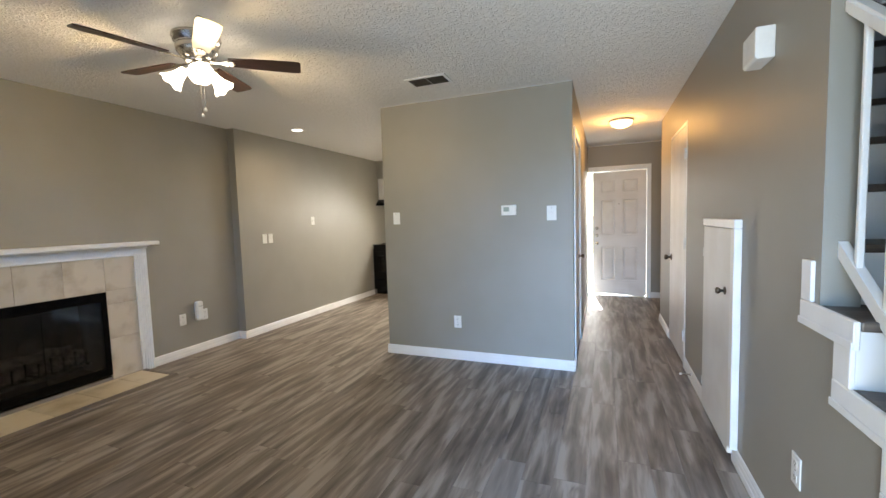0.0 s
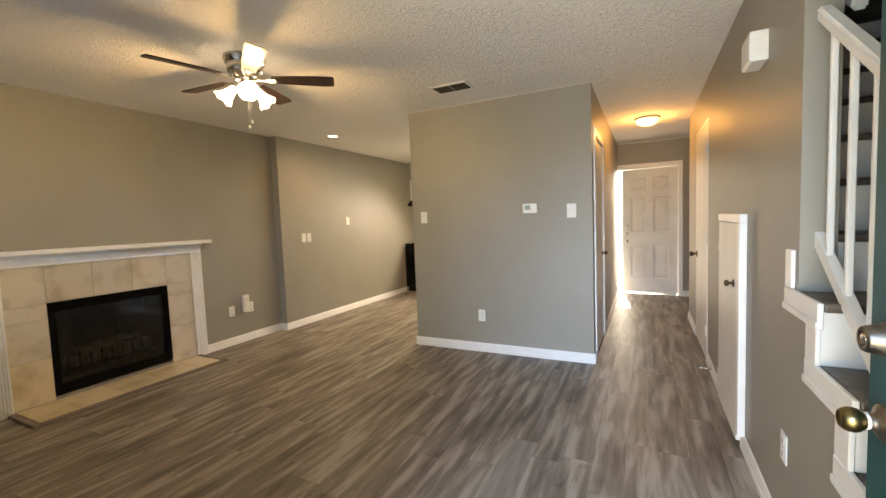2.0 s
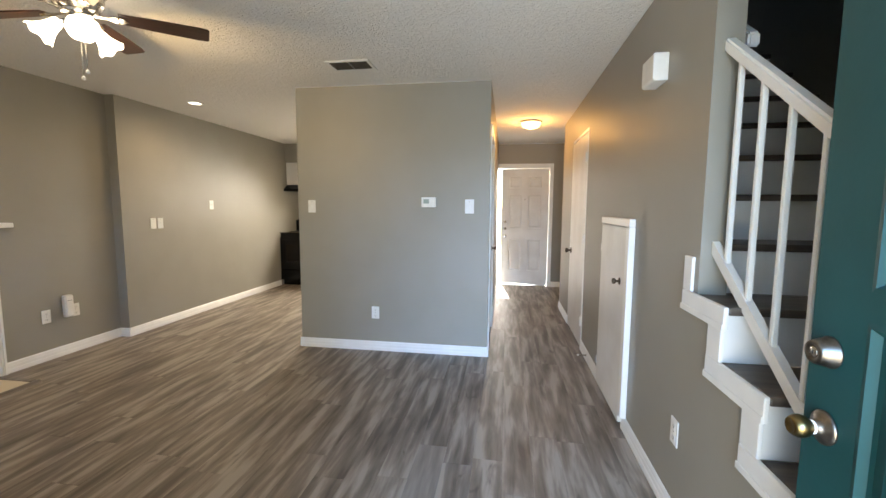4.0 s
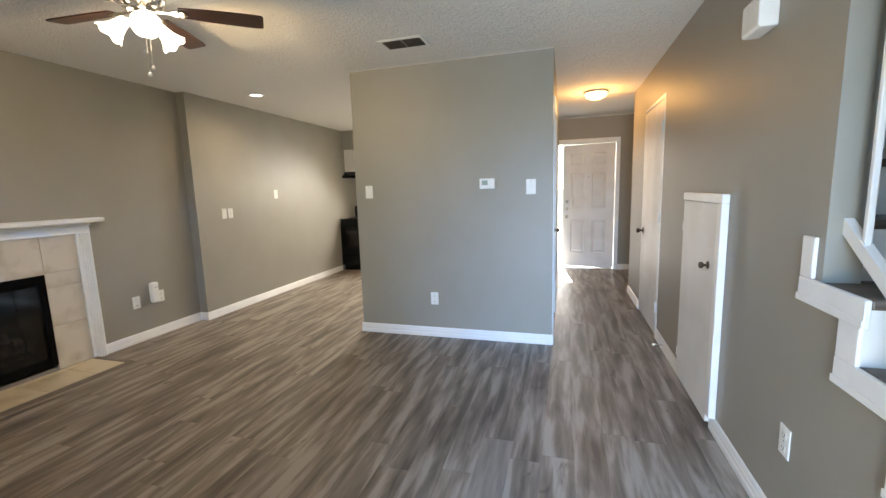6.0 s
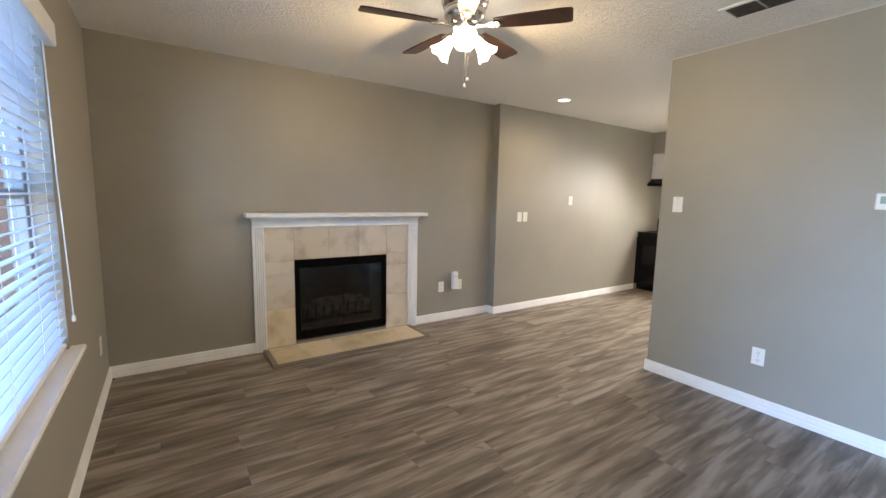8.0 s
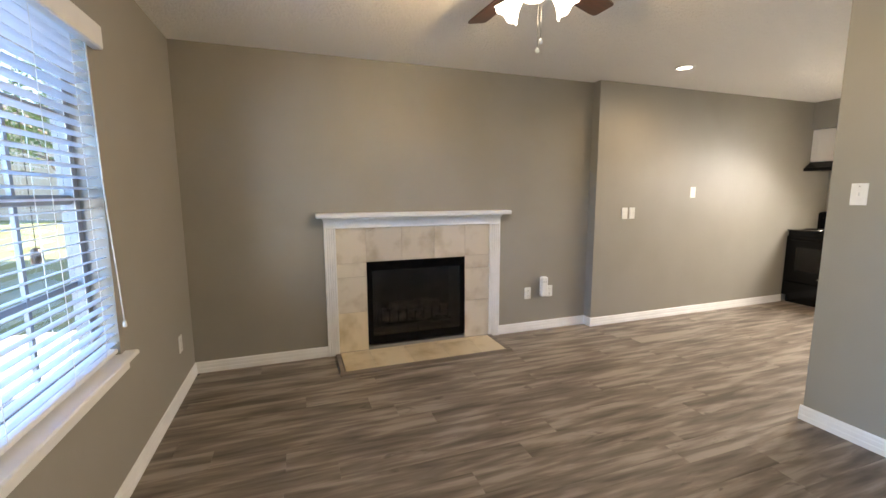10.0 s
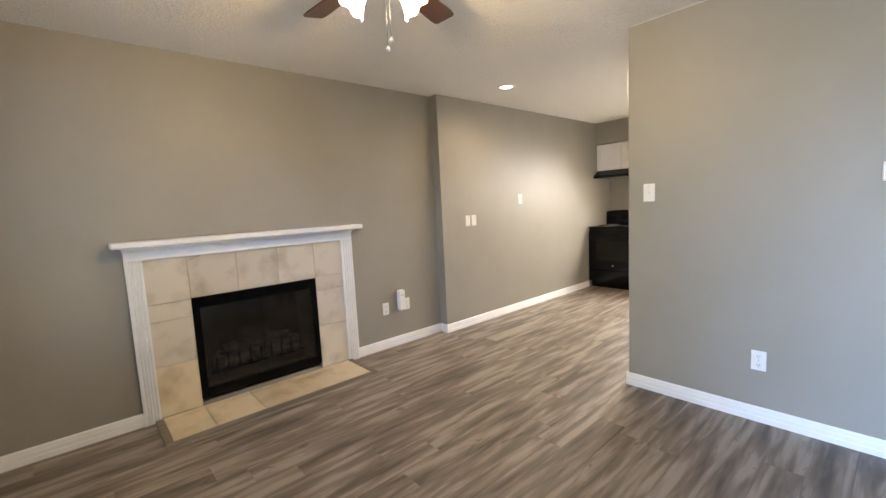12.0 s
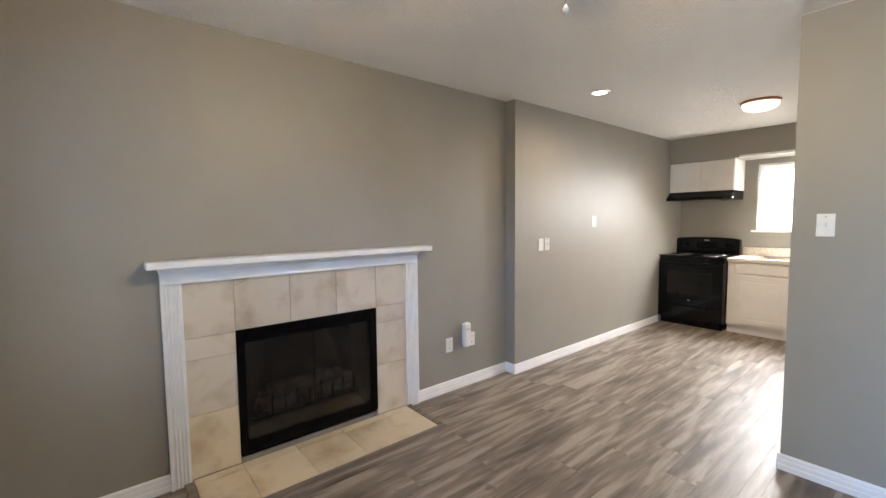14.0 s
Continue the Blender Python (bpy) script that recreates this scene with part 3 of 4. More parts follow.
stairs = thing("staircase", pose(0, 0, 0), "staircase with white risers and dark grey-brown treads", "staircase")
for k in range(1, 14):
    y = Y0 + RUN * (k - 1)
    x0 = XE + 0.001 if y < YE - 0.2 else XEO
    part("riser", boxes((x0, 2.335, y + 0.022, y + 0.042, top(k - 1), top(k) - 0.028)), M_TRIM, stairs)
    if k < 13:
        ye = y + RUN + 0.022
        x1 = x0
        bm = bmesh.new()
        if x0 < XEO and ye > YE:
            box(bm, x0, 2.335, y, YE - 0.001, top(k) - 0.028, top(k), bevel=0.006, segments=2)
            box(bm, XEO, 2.335, YE - 0.001, ye, top(k) - 0.028, top(k))
        else:
            box(bm, x0, 2.335, y, ye, top(k) - 0.028, top(k), bevel=0.006, segments=2)
        part("tread", bm, M_TREAD, stairs)
bm = bmesh.new()
for k in range(1, 6):
    y = Y0 + RUN * (k - 1)
    box(bm, XE, XEO - 0.001, y + 0.042, min(y + RUN + 0.042, YE), 0, top(k) - 0.030)
setting("wall_stair_side", bm, M_WALL)
skirt = part("skirt", boxes((XE - 0.014, XE - 0.001, 2.362, 2.432, 1.028, 1.165), bevel=0.002), M_TRIM, stairs, "white stepped skirt board")
for k in range(2, 6):
    y = Y0 + RUN * (k - 1)
    yb = y + RUN + 0.105 if k < 5 else 2.432
    part("skirt_riser", boxes((XE - 0.014, XE - 0.001, y + 0.014, y + 0.105, top(k - 1) + 0.001, top(k) - 0.080), bevel=0.002), M_TRIM, skirt)
    part("skirt_bead", boxes((XE - 0.021, XE - 0.0165, y - 0.004, yb, top(k) - 0.080, top(k) - 0.056), bevel=0.002), M_TRIM, skirt)
    part("skirt_tread", boxes((XE - 0.016, XE - 0.0005, y - 0.004, yb, top(k) - 0.080, top(k) + 0.001), bevel=0.003), M_TRIM, skirt)

rail = thing("stair_railing", pose(0, 0, 0), "white-painted wooden stair railing with square balusters", "railing")
XR = 1.385
slope = 0.735


def incline(y0, z0, y1, half_x, thick):
    z1 = z0 + (y1 - y0) * slope
    return prism([(y0, z0), (y1, z1), (y1, z1 + thick), (y0, z0 + thick)], 2 * half_x, "x", XR - half_x)


bm = incline(1.05, 0.985, YE - 0.002, 0.021, 0.050)
bmesh.ops.bevel(bm, geom=list(bm.edges), offset=0.007, segments=2, affect="EDGES")
handrail = part("handrail", bm, M_TRIM, rail)
bm = incline(1.15, 0.315, YE - 0.002, 0.013, 0.050)
part("bottom_rail", bm, M_TRIM, rail)
for i in range(8):
    y = 2.238 - 0.143 * i
    zb, zt = 0.305 + (y - 1.15) * slope + 0.04, 0.977 + (y - 1.05) * slope + 0.02
    part("baluster", boxes((XR - 0.009, XR + 0.009, y - 0.009, y + 0.009, zb, zt), bevel=0.003), M_TRIM, rail)
part("newel_post", boxes((XR - 0.042, XR + 0.042, 1.02, 1.104, 0, 1.16), (XR - 0.052, XR + 0.052, 1.01, 1.114, 1.16, 1.19), bevel=0.006), M_TRIM, rail)
wallrail = thing("wall_handrail", pose(0, 0, 0), "white handrail on the inner stairwell wall", "handrail")
bm = prism([(2.38, 1.952), (4.4, 1.93 + 2.05 * slope), (4.4, 1.985 + 2.05 * slope), (2.38, 2.007)], 0.042, "x", XEO + 0.035)
bmesh.ops.bevel(bm, geom=list(bm.edges), offset=0.008, segments=2, affect="EDGES")
part("rail", bm, M_TRIM, wallrail)
for y in (2.9, 4.1):
    z = 1.93 + (y - 2.35) * slope
    part("bracket", tube([(XEO, y, z - 0.05), (XEO + 0.04, y, z - 0.05), (XEO + 0.06, y, z + 0.005)], 0.007), M_BRONZE, wallrail)

# ---- fireplace ----
fp = thing("fireplace", pose(XW, 2.44, 0), "cream-tiled fireplace with white fluted wooden mantel and black firebox", "fireplace")


def L(y):
    return y - 2.44


XT = 0.012
part("tile_backing", boxes((0.0005, 0.006, L(1.73), L(1.985), 0.0, 1.09), (0.0005, 0.006, L(2.888), L(3.14), 0.0, 1.09), (0.0005, 0.006, L(1.985), L(2.888), 0.793, 1.09)), M_GROUT, fp)
tiles = [(1.735, 1.984, 0.789, 1.086), (1.735, 1.984, 0.671, 0.786), (1.735, 1.984, 0.365, 0.668), (1.735, 1.984, 0.02, 0.362),
         (1.987, 2.293, 0.795, 1.086), (2.296, 2.593, 0.795, 1.086), (2.596, 2.888, 0.795, 1.086), (2.891, 3.138, 0.803, 1.086),
         (2.891, 3.138, 0.682, 0.800), (2.891, 3.138, 0.376, 0.679), (2.891, 3.138, 0.02, 0.373)]
for y0, y1, z0, z1 in tiles:
    part("tile", boxes((0.006, XT, L(y0), L(y1), z0, z1), bevel=0.0012), M_HEARTH if z0 < 0.1 and y0 < 2 else M_TILE, fp)
for y0, y1 in ((1.645, 1.738), (3.136, 3.243)):
    w = y1 - y0
    out = [(L(y0), 0), (L(y0), 0.026)]
    n = 4
    for i in range(n):
        a, b = y0 + 0.012 + (w - 0.024) * (i + 0.12) / n, y0 + 0.012 + (w - 0.024) * (i + 0.88) / n
        out += [(L(a), 0.026), (L(a) + 0.003, 0.017), (L(b) - 0.003, 0.017), (L(b), 0.026)]
    out += [(L(y1), 0.026), (L(y1), 0)]
    bm = prism([(x + 0.0005, y) for y, x in out], 1.145, "z", 0.0)
    part("pilaster", bm, M_TRIM, fp, "white fluted pilaster")
part("frieze", boxes((0.0005, 0.028, L(1.645), L(3.243), 1.086, 1.165), (0.0005, 0.040, L(1.640), L(3.248), 1.150, 1.168), (0.0005, 0.055, L(1.63), L(3.26), 1.168, 1.178), (0.0005, 0.034, L(1.738), L(3.136), 1.0865, 1.100), bevel=0.003), M_TRIM, fp)
part("mantel_shelf", boxes((0.0005, 0.140, L(1.585), L(3.300), 1.178, 1.214), bevel=0.005), M_TRIM, fp, "white mantel shelf")
# firebox
fb = part("firebox", boxes((-0.42, -0.40, L(1.97), L(2.90), 0.04, 0.80), (-0.40, 0.0, L(1.97), L(1.99), 0.06, 0.79), (-0.40, 0.0, L(2.883), L(2.90), 0.06, 0.79),
                          (-0.40, 0.0, L(1.99), L(2.883), 0.04, 0.065), (-0.40, 0.0, L(1.99), L(2.883), 0.785, 0.80)), M_SOOT, fp, "soot-blackened firebox")
sur = part("surround", boxes((0.002, 0.016, L(2.03), L(2.845), 0.715, 0.793), bevel=0.002), M_MATT, fp, "black metal firebox surround")
for n, row in (("side_rail", (0.002, 0.016, L(1.985), L(2.0295), 0.062, 0.793)), ("side_rail", (0.002, 0.016, L(2.8455), L(2.888), 0.062, 0.793)),
               ("lower_rail", (0.002, 0.016, L(2.03), L(2.845), 0.062, 0.13)), ("lip", (0.0165, 0.022, L(1.99), L(2.884), 0.735, 0.742))):
    part(n, boxes(row, bevel=0.002), M_MATT, sur)
for y0, y1 in ((2.031, 2.4365), (2.4395, 2.844)):
    part("glass_pane", boxes((-0.004, 0.0, L(y0), L(y1), 0.13, 0.715)), M_FGLASS, fp, "smoky glass door")
part("door_seam", boxes((-0.005, 0.002, L(2.4368), L(2.4392), 0.13, 0.715)), M_MATT, fp)
for z in (0.752, 0.764, 0.776):
    part("louvre", boxes((0.016, 0.020, L(2.0), L(2.875), z, z + 0.005), bevel=0.001), M_MATT, fp)
for i in range(9):
    y = 2.12 + 0.08 * i
    part("grate_bar", tube([(-0.10, L(y), 0.30 + 0.02 * (i % 2)), (-0.10, L(y), 0.19), (-0.30, L(y), 0.18)], 0.008, 6), M_MATT, fp)
part("grate_rail", tube([(-0.12, L(2.08), 0.185), (-0.12, L(2.80), 0.185)], 0.009, 6), M_MATT, fp)
for j, (x, z, r, a, b) in enumerate(((-0.17, 0.245, 0.045, 2.12, 2.76), (-0.25, 0.25, 0.05, 2.16, 2.80), (-0.20, 0.33, 0.04, 2.20, 2.70))):
    pts = [(x + 0.012 * math.sin(i * 1.7 + j), L(a + (b - a) * i / 7), z + 0.012 * math.cos(i * 2.1 + j)) for i in range(8)]
    part("log", tube(pts, [r * (0.8 + 0.25 * abs(math.sin(i * 2.3 + j))) for i in range(8)], 10), M_LOG, fp)

crack = [(1.989, 1.052), (2.004, 1.056), (2.012, 1.066), (2.026, 1.064), (2.040, 1.076), (2.052, 1.080), (2.066, 1.085)]
bm = bmesh.new()
for (a, b), (c, d) in zip(crack, crack[1:]):
    vs = [bm.verts.new((XT + 0.0004, L(p), q)) for p, q in ((a, b - 0.0012), (c, d - 0.0008), (c, d + 0.0008), (a, b + 0.0012))]
    bm.faces.new(vs)
part("crack", bm, M_LOG, fp, "dark hairline crack in a tile")

hearth = thing("hearth", pose(XW, 2.44, 0), "low cream-tiled hearth edged with grey-brown wooden trim", "hearth")
part("bed", boxes((0.018, 0.41, L(1.745), L(3.12), 0.0005, 0.012)), M_GROUT, hearth)
ys = [1.745, 1.988, 2.289, 2.593, 2.905, 3.12]
for a, b in zip(ys, ys[1:]):
    part("tile", boxes((0.020, 0.082, L(a) + 0.0015, L(b) - 0.0015, 0.012, 0.019), bevel=0.001), M_HEARTH, hearth)
    part("tile", boxes((0.085, 0.409, L(a) + 0.0015, L(b) - 0.0015, 0.012, 0.019), bevel=0.001), M_HEARTH, hearth)
edge = [(0.41, 0.0005), (0.41, 0.021), (0.422, 0.022), (0.446, 0.010), (0.455, 0.0005)]
bm = prism(edge, L(3.166) - L(1.70), "y", L(1.70))
part("edge_trim", bm, M_EDGE, hearth, "grey-brown edge strip")
part("end_trim", boxes((0.030, 0.409, L(1.70), L(1.743), 0.0005, 0.021), bevel=0.005), M_EDGE, hearth)
part("end_trim", boxes((0.018, 0.409, L(3.122), L(3.165), 0.0005, 0.021), bevel=0.005), M_EDGE, hearth)

# ---- ceiling fan ----
fan = thing("ceiling_fan", pose(*FAN, H), "brushed nickel ceiling fan with dark walnut blades and lit frosted shades", "ceiling fan")
part("housing", lathe([(0, 0), (0.128, 0), (0.130, -0.014), (0.120, -0.022), (0.122, -0.036), (0.108, -0.042), (0.106, -0.055), (0.112, -0.060), (0.110, -0.092), (0.102, -0.100), (0.088, -0.124), (0.060, -0.136), (0.048, -0.140), (0.048, -0.150), (0, -0.150)], 40), M_NICKEL, fan)
part("rotor", lathe([(0, -0.128), (0.062, -0.130), (0.068, -0.140), (0.062, -0.152), (0.0, -0.155)], 32), M_NICKEL, fan)
part("switch_cup", lathe([(0, -0.15), (0.040, -0.152), (0.045, -0.160), (0.046, -0.195), (0.036, -0.210), (0.020, -0.220), (0, -0.222)], 32), M_NICKEL, fan)
for i in range(5):
    a = 39 + 72 * i
    turn = pose(0, 0, -0.135, 0, 0, a) @ pose(0, 0, 0, -11)
    pale = i == 4
    outline = [(0.165, -0.040), (0.30, -0.052), (0.52, -0.060), (0.560, -0.056), (0.570, -0.045), (0.570, 0.045), (0.560, 0.056), (0.52, 0.060), (0.30, 0.052), (0.165, 0.040)]
    bm = prism(outline, 0.007, "z", 0.0)
    part("blade", bm, M_BLADE_PALE if pale else M_BLADE, fan, "pale cream blade" if pale else "dark walnut blade", turn)
    bm = prism([(0.055, -0.012), (0.12, -0.010), (0.150, -0.026), (0.185, -0.024), (0.205, 0.0), (0.185, 0.024), (0.150, 0.026), (0.12, 0.010), (0.055, 0.012)], 0.006, "z", -0.0075)
    arm = part("blade_iron", bm, M_NICKEL, fan, "", turn)
    for u, v in ((0.165, -0.018), (0.165, 0.018), (0.195, 0.0)):
        part("screw", lathe([(0, 0), (0.005, 0), (0.004, -0.003), (0, -0.004)], 8), M_BRASS, arm, "", pose(u, v, -0.0075))
for i in range(3):
    a = radians(85 + 120 * i)
    c, s = math.cos(a), math.sin(a)
    part("lamp_arm", tube([(0.03 * c, 0.03 * s, -0.185), (0.060 * c, 0.060 * s, -0.178), (0.080 * c, 0.080 * s, -0.190)], 0.008), M_NICKEL, fan)
    tilt = Matrix.Translation((0.076 * c, 0.076 * s, -0.186)) @ Matrix.Rotation(radians(-50), 4, Vector((-s, c, 0))) @ pose(0, 0, 0, 180)
    bm = lathe([(0.020, 0.0), (0.026, 0.012), (0.030, 0.035), (0.038, 0.065), (0.054, 0.095), (0.066, 0.112), (0.063, 0.112), (0.051, 0.094), (0.035, 0.065), (0.027, 0.035), (0.018, 0.005)], 36)
    for v in bm.verts:
        if v.co.z > 0.1:
            v.co.z += 0.006 * math.cos(6 * math.atan2(v.co.y, v.co.x))
    shade = part("shade", bm, M_SHADE, fan, "lit frosted glass bell shade", tilt)
    shade.visible_shadow = False
    part("bulb", lathe([(0, 0.015), (0.014, 0.02), (0.026, 0.05), (0.029, 0.068), (0.022, 0.088), (0, 0.097)], 16), M_SHADE, shade).visible_shadow = False
for dx, l in ((0.012, 0.40), (-0.014, 0.43)):
    part("pull_chain", tube([(dx, 0.02, -0.24), (dx, 0.02, -l)], 0.0016, 6), M_NICKEL, fan)
    part("chain_bob", lathe([(0, 0), (0.004, -0.002), (0.010, -0.014), (0.008, -0.024), (0, -0.028)], 12), M_PLASTIC, fan, "", pose(dx, 0.02, -l))

# ---- lights and vent on the ceiling ----
can = thing("recessed_light", pose(-2.69, 4.665, H), "lit round recessed ceiling light with white rim", "recessed light")
part("rim", lathe([(0.060, -0.001), (0.082, -0.001), (0.083, -0.004), (0.062, -0.009), (0.060, -0.006)], 36), M_PLASTIC, can)
part("lens", lathe([(0, -0.0045), (0.061, -0.004), (0.061, -0.001), (0, -0.001)], 36), M_CANGLOW, can).visible_shadow = False
for place, r, mat, rim, lab in (((0.875, 6.05), 0.135, M_HALLGLOW, M_NICKEL, "lit amber flush dome ceiling light with metal rim"), ((-1.94, 6.08), 0.150, M_KITGLOW, M_COPPER, "lit flush dome ceiling light with copper rim")):
    dome = thing("dome_light", pose(*place, H), lab, "ceiling light")
    part("rim", lathe([(0.0, 0), (r, 0), (r + 0.005, -0.008), (r, -0.020), (r - 0.008, -0.022), (r - 0.010, -0.014), (0, -0.014)], 40), rim, dome)
    part("dome", lathe([(r - 0.009, -0.015), (r - 0.012, -0.035), (r * 0.82, -0.062), (r * 0.5, -0.082), (r * 0.2, -0.090), (0, -0.091)], 40), mat, dome).visible_shadow = False
vent = thing("ceiling_vent", pose(-0.61, 3.765, H), "rectangular white louvred ceiling air vent", "vent")
part("frame", boxes((-0.17, 0.17, -0.105, -0.080, -0.010, -0.001), (-0.17, 0.17, 0.080, 0.105, -0.010, -0.001), (-0.17, -0.145, -0.080, 0.080, -0.010, -0.001), (0.145, 0.17, -0.080, 0.080, -0.010, -0.001), (-0.006, 0.006, -0.080, 0.080, -0.009, -0.001), bevel=0.002), M_PLASTIC, vent)
part("backing", boxes((-0.145, 0.145, -0.08, 0.08, -0.002, -0.0008)), M_SLOT, vent)
for i in range(6):
    y = -0.066 + 0.0264 * i
    part("slat", box(bmesh.new(), -0.145, 0.145, -0.010, 0.010, -0.0006, 0.0006, m=pose(0, y, -0.009, 42)), M_VENT, vent)


# ---- plates, outlets and devices ----
def on_wall(side, u, z, off=0.0):
    """A pose whose -y looks out of the wall."""
    return {"pier": pose(u, YP - off, z), "west": pose(XW + off, u, z, 0, 0, 90), "kitchen": pose(XK + off, u, z, 0, 0, 90),
            "east": pose(XE - off, u, z, 0, 0, -90), "south": pose(u, YS + off, z, 0, 0, 180)}[side]


def plate(side, u, z, kind, w=0.072, h=0.116, label=""):
    labels = {"switch": "white toggle light switch plate", "outlet": "white duplex wall outlet", "blank": "white blank wall plate"}
    ob = thing("switch_plate" if kind != "outlet" else "wall_outlet", on_wall(side, u, z), label or labels[kind], {"switch": "light switch", "outlet": "outlet", "blank": "wall plate"}[kind])
    part("plate", boxes((-w / 2, w / 2, -0.006, -0.0005, -h / 2, h / 2), bevel=0.002), M_PLASTIC, ob)
    if kind == "switch":
        part("toggle", boxes((-0.005, 0.005, -0.015, -0.006, -0.008, 0.012), bevel=0.002), M_PLASTIC, ob)
        part("surround", boxes((-0.009, 0.009, -0.0068, -0.006, -0.018, 0.018)), M_PLASTIC, ob)
    if kind == "outlet":
        for s in (-0.026, 0.026):
            sock = part("socket", boxes((-0.016, 0.016, -0.008, -0.006, s - 0.014, s + 0.014), bevel=0.003), M_PLASTIC, ob)
            for x in (-0.006, 0.006):
                part("slot", boxes((x - 0.0012, x + 0.0012, -0.0084, -0.008, s - 0.003, s + 0.006)), M_SLOT, sock)
            part("ground_hole", boxes((-0.002, 0.002, -0.0084, -0.008, s - 0.010, s - 0.006)), M_SLOT, sock)
    part("screw", lathe([(0, 0), (0.003, 0), (0.002, 0.001), (0, 0.001)], 8, pose(0, -0.006, 0.0 if kind == "outlet" else 0.042, 90)), M_NICKEL, ob)
    return ob


plate("pier", -1.216, 1.357, "switch")
plate("pier", 0.268, 1.363, "switch", 0.080, 0.125)
plate("pier", -0.607, 0.365, "outlet")
plate("kitchen", 4.622, 1.160, "blank")
plate("kitchen", 4.717, 1.160, "switch")
plate("kitchen", 5.545, 1.369, "switch")
plate("west", 3.567, 0.385, "outlet")
plate("west", 3.815, 0.390, "outlet")
plate("south", -3.0, 0.36, "outlet")
plate("east", 2.45, 0.395, "outlet")
ob = thing("wifi_extender", on_wall("west", 3.735, 0.345), "white plug-in network extender beside the wall outlets", "network extender")
part("body", boxes((-0.038, 0.038, -0.052, -0.0005, 0.0, 0.20), bevel=0.012), M_PLASTIC, ob)
part("vent_line", boxes((-0.020, 0.020, -0.0535, -0.052, 0.150, 0.153)), M_SLOT, ob)
ob = thing("thermostat", on_wall("pier", -0.098, 1.399), "white rectangular wall thermostat with small grey display", "thermostat")
part("body", boxes((-0.066, 0.066, -0.026, -0.0005, -0.045, 0.045), bevel=0.005), M_PLASTIC, ob)
part("display", boxes((-0.045, 0.005, -0.0275, -0.026, -0.012, 0.028)), M_SCREEN, ob)
part("button", boxes((0.025, 0.045, -0.0285, -0.026, 0.0, 0.010), (0.025, 0.045, -0.0285, -0.026, -0.018, -0.008)), M_PLASTIC, ob)
ob = thing("door_chime", on_wall("east", 2.85, 1.957), "white wedge-fronted door chime box high on the wall", "door chime")
bm = prism([(0.0005, 0.0), (0.0005, 0.128), (0.066, 0.128), (0.070, 0.124), (0.070, 0.010), (0.062, 0.0)], 0.165, "x", -0.085)
for v in bm.verts:
    v.co.y = -v.co.y
bmesh.ops.recalc_face_normals(bm, faces=bm.faces)
bmesh.ops.bevel(bm, geom=list(bm.edges), offset=0.003, segments=1, affect="EDGES")
part("cover", bm, M_PLASTIC, ob)
ob = thing("door_stop", pose(XE - 0.014, 4.32, 0.055, 0, 0, -90), "spring door stop with white tip on the baseboard", "door stop")
part("spring", lathe([(0, 0), (0.011, 0), (0.011, 0.004)] + [(0.0055 + 0.0012 * (i % 2), 0.006 + 0.003 * i) for i in range(20)] + [(0, 0.066)], 12, pose(0, 0, 0, 90)), M_NICKEL, ob)
part("tip", lathe([(0, 0.062), (0.008, 0.063), (0.008, 0.078), (0, 0.080)], 12, pose(0, 0, 0, 90)), M_PLASTIC, ob)

# ---- front window with blinds ----
WX0, WX1, WZ0, WZ1 = -2.07, -0.90, 0.64, 2.06
win = tagged(new("window_1"), "white-framed double-hung window behind blinds", kind="structure")
part("window_frame", boxes((WX0, WX0 + 0.04, 0.515, 0.57, WZ0, WZ1), (WX1 - 0.04, WX1, 0.515, 0.57, WZ0, WZ1), (WX0 + 0.04, WX1 - 0.04, 0.515, 0.57, WZ0, WZ0 + 0.04), (WX0 + 0.04, WX1 - 0.04, 0.515, 0.57, WZ1 - 0.04, WZ1),
                           (WX0 + 0.04, WX1 - 0.04, 0.52, 0.56, 1.33, 1.37), bevel=0.004), M_FRAME, win)
part("muntin", boxes(*[(x - 0.010, x + 0.010, 0.53, 0.545, WZ0 + 0.04, WZ1 - 0.04) for x in (-1.68, -1.29)], *[(WX0 + 0.04, WX1 - 0.04, 0.531, 0.544, z - 0.01, z + 0.01) for z in (0.99, 1.70)]), M_FRAME, win)
for z0, z1 in ((WZ0 + 0.04, 1.33), (1.37, WZ1 - 0.04)):
    part("pane", boxes((WX0 + 0.04, WX1 - 0.04, 0.536, 0.539, z0, z1)), M_GLASS, win).visible_shadow = False
part("window_sill", boxes((WX0 - 0.055, WX1 + 0.03, 0.585, YS + 0.055, WZ0 - 0.022, WZ0 + 0.002), bevel=0.006), M_TRIM, win)
part("apron", boxes((WX0 - 0.04, WX1 + 0.015, YS + 0.0005, YS + 0.016, WZ0 - 0.085, WZ0 - 0.022), bevel=0.005), M_TRIM, win)
blind = thing("window_blind", pose(0, 0.625, 0), "white horizontal slat window blind, lowered with half-open slats", "blind")
part("valance", boxes((WX0 - 0.045, WX1 + 0.02, 0.032, 0.075, 1.985, 2.085), bevel=0.006), M_TRIM, blind)
part("headrail", boxes((WX0 + 0.012, WX1 - 0.012, -0.024, 0.026, 2.015, 2.055)), M_TRIM, blind)
zs = [0.70 + 0.0435 * i for i in range(31)]
slat_data = None
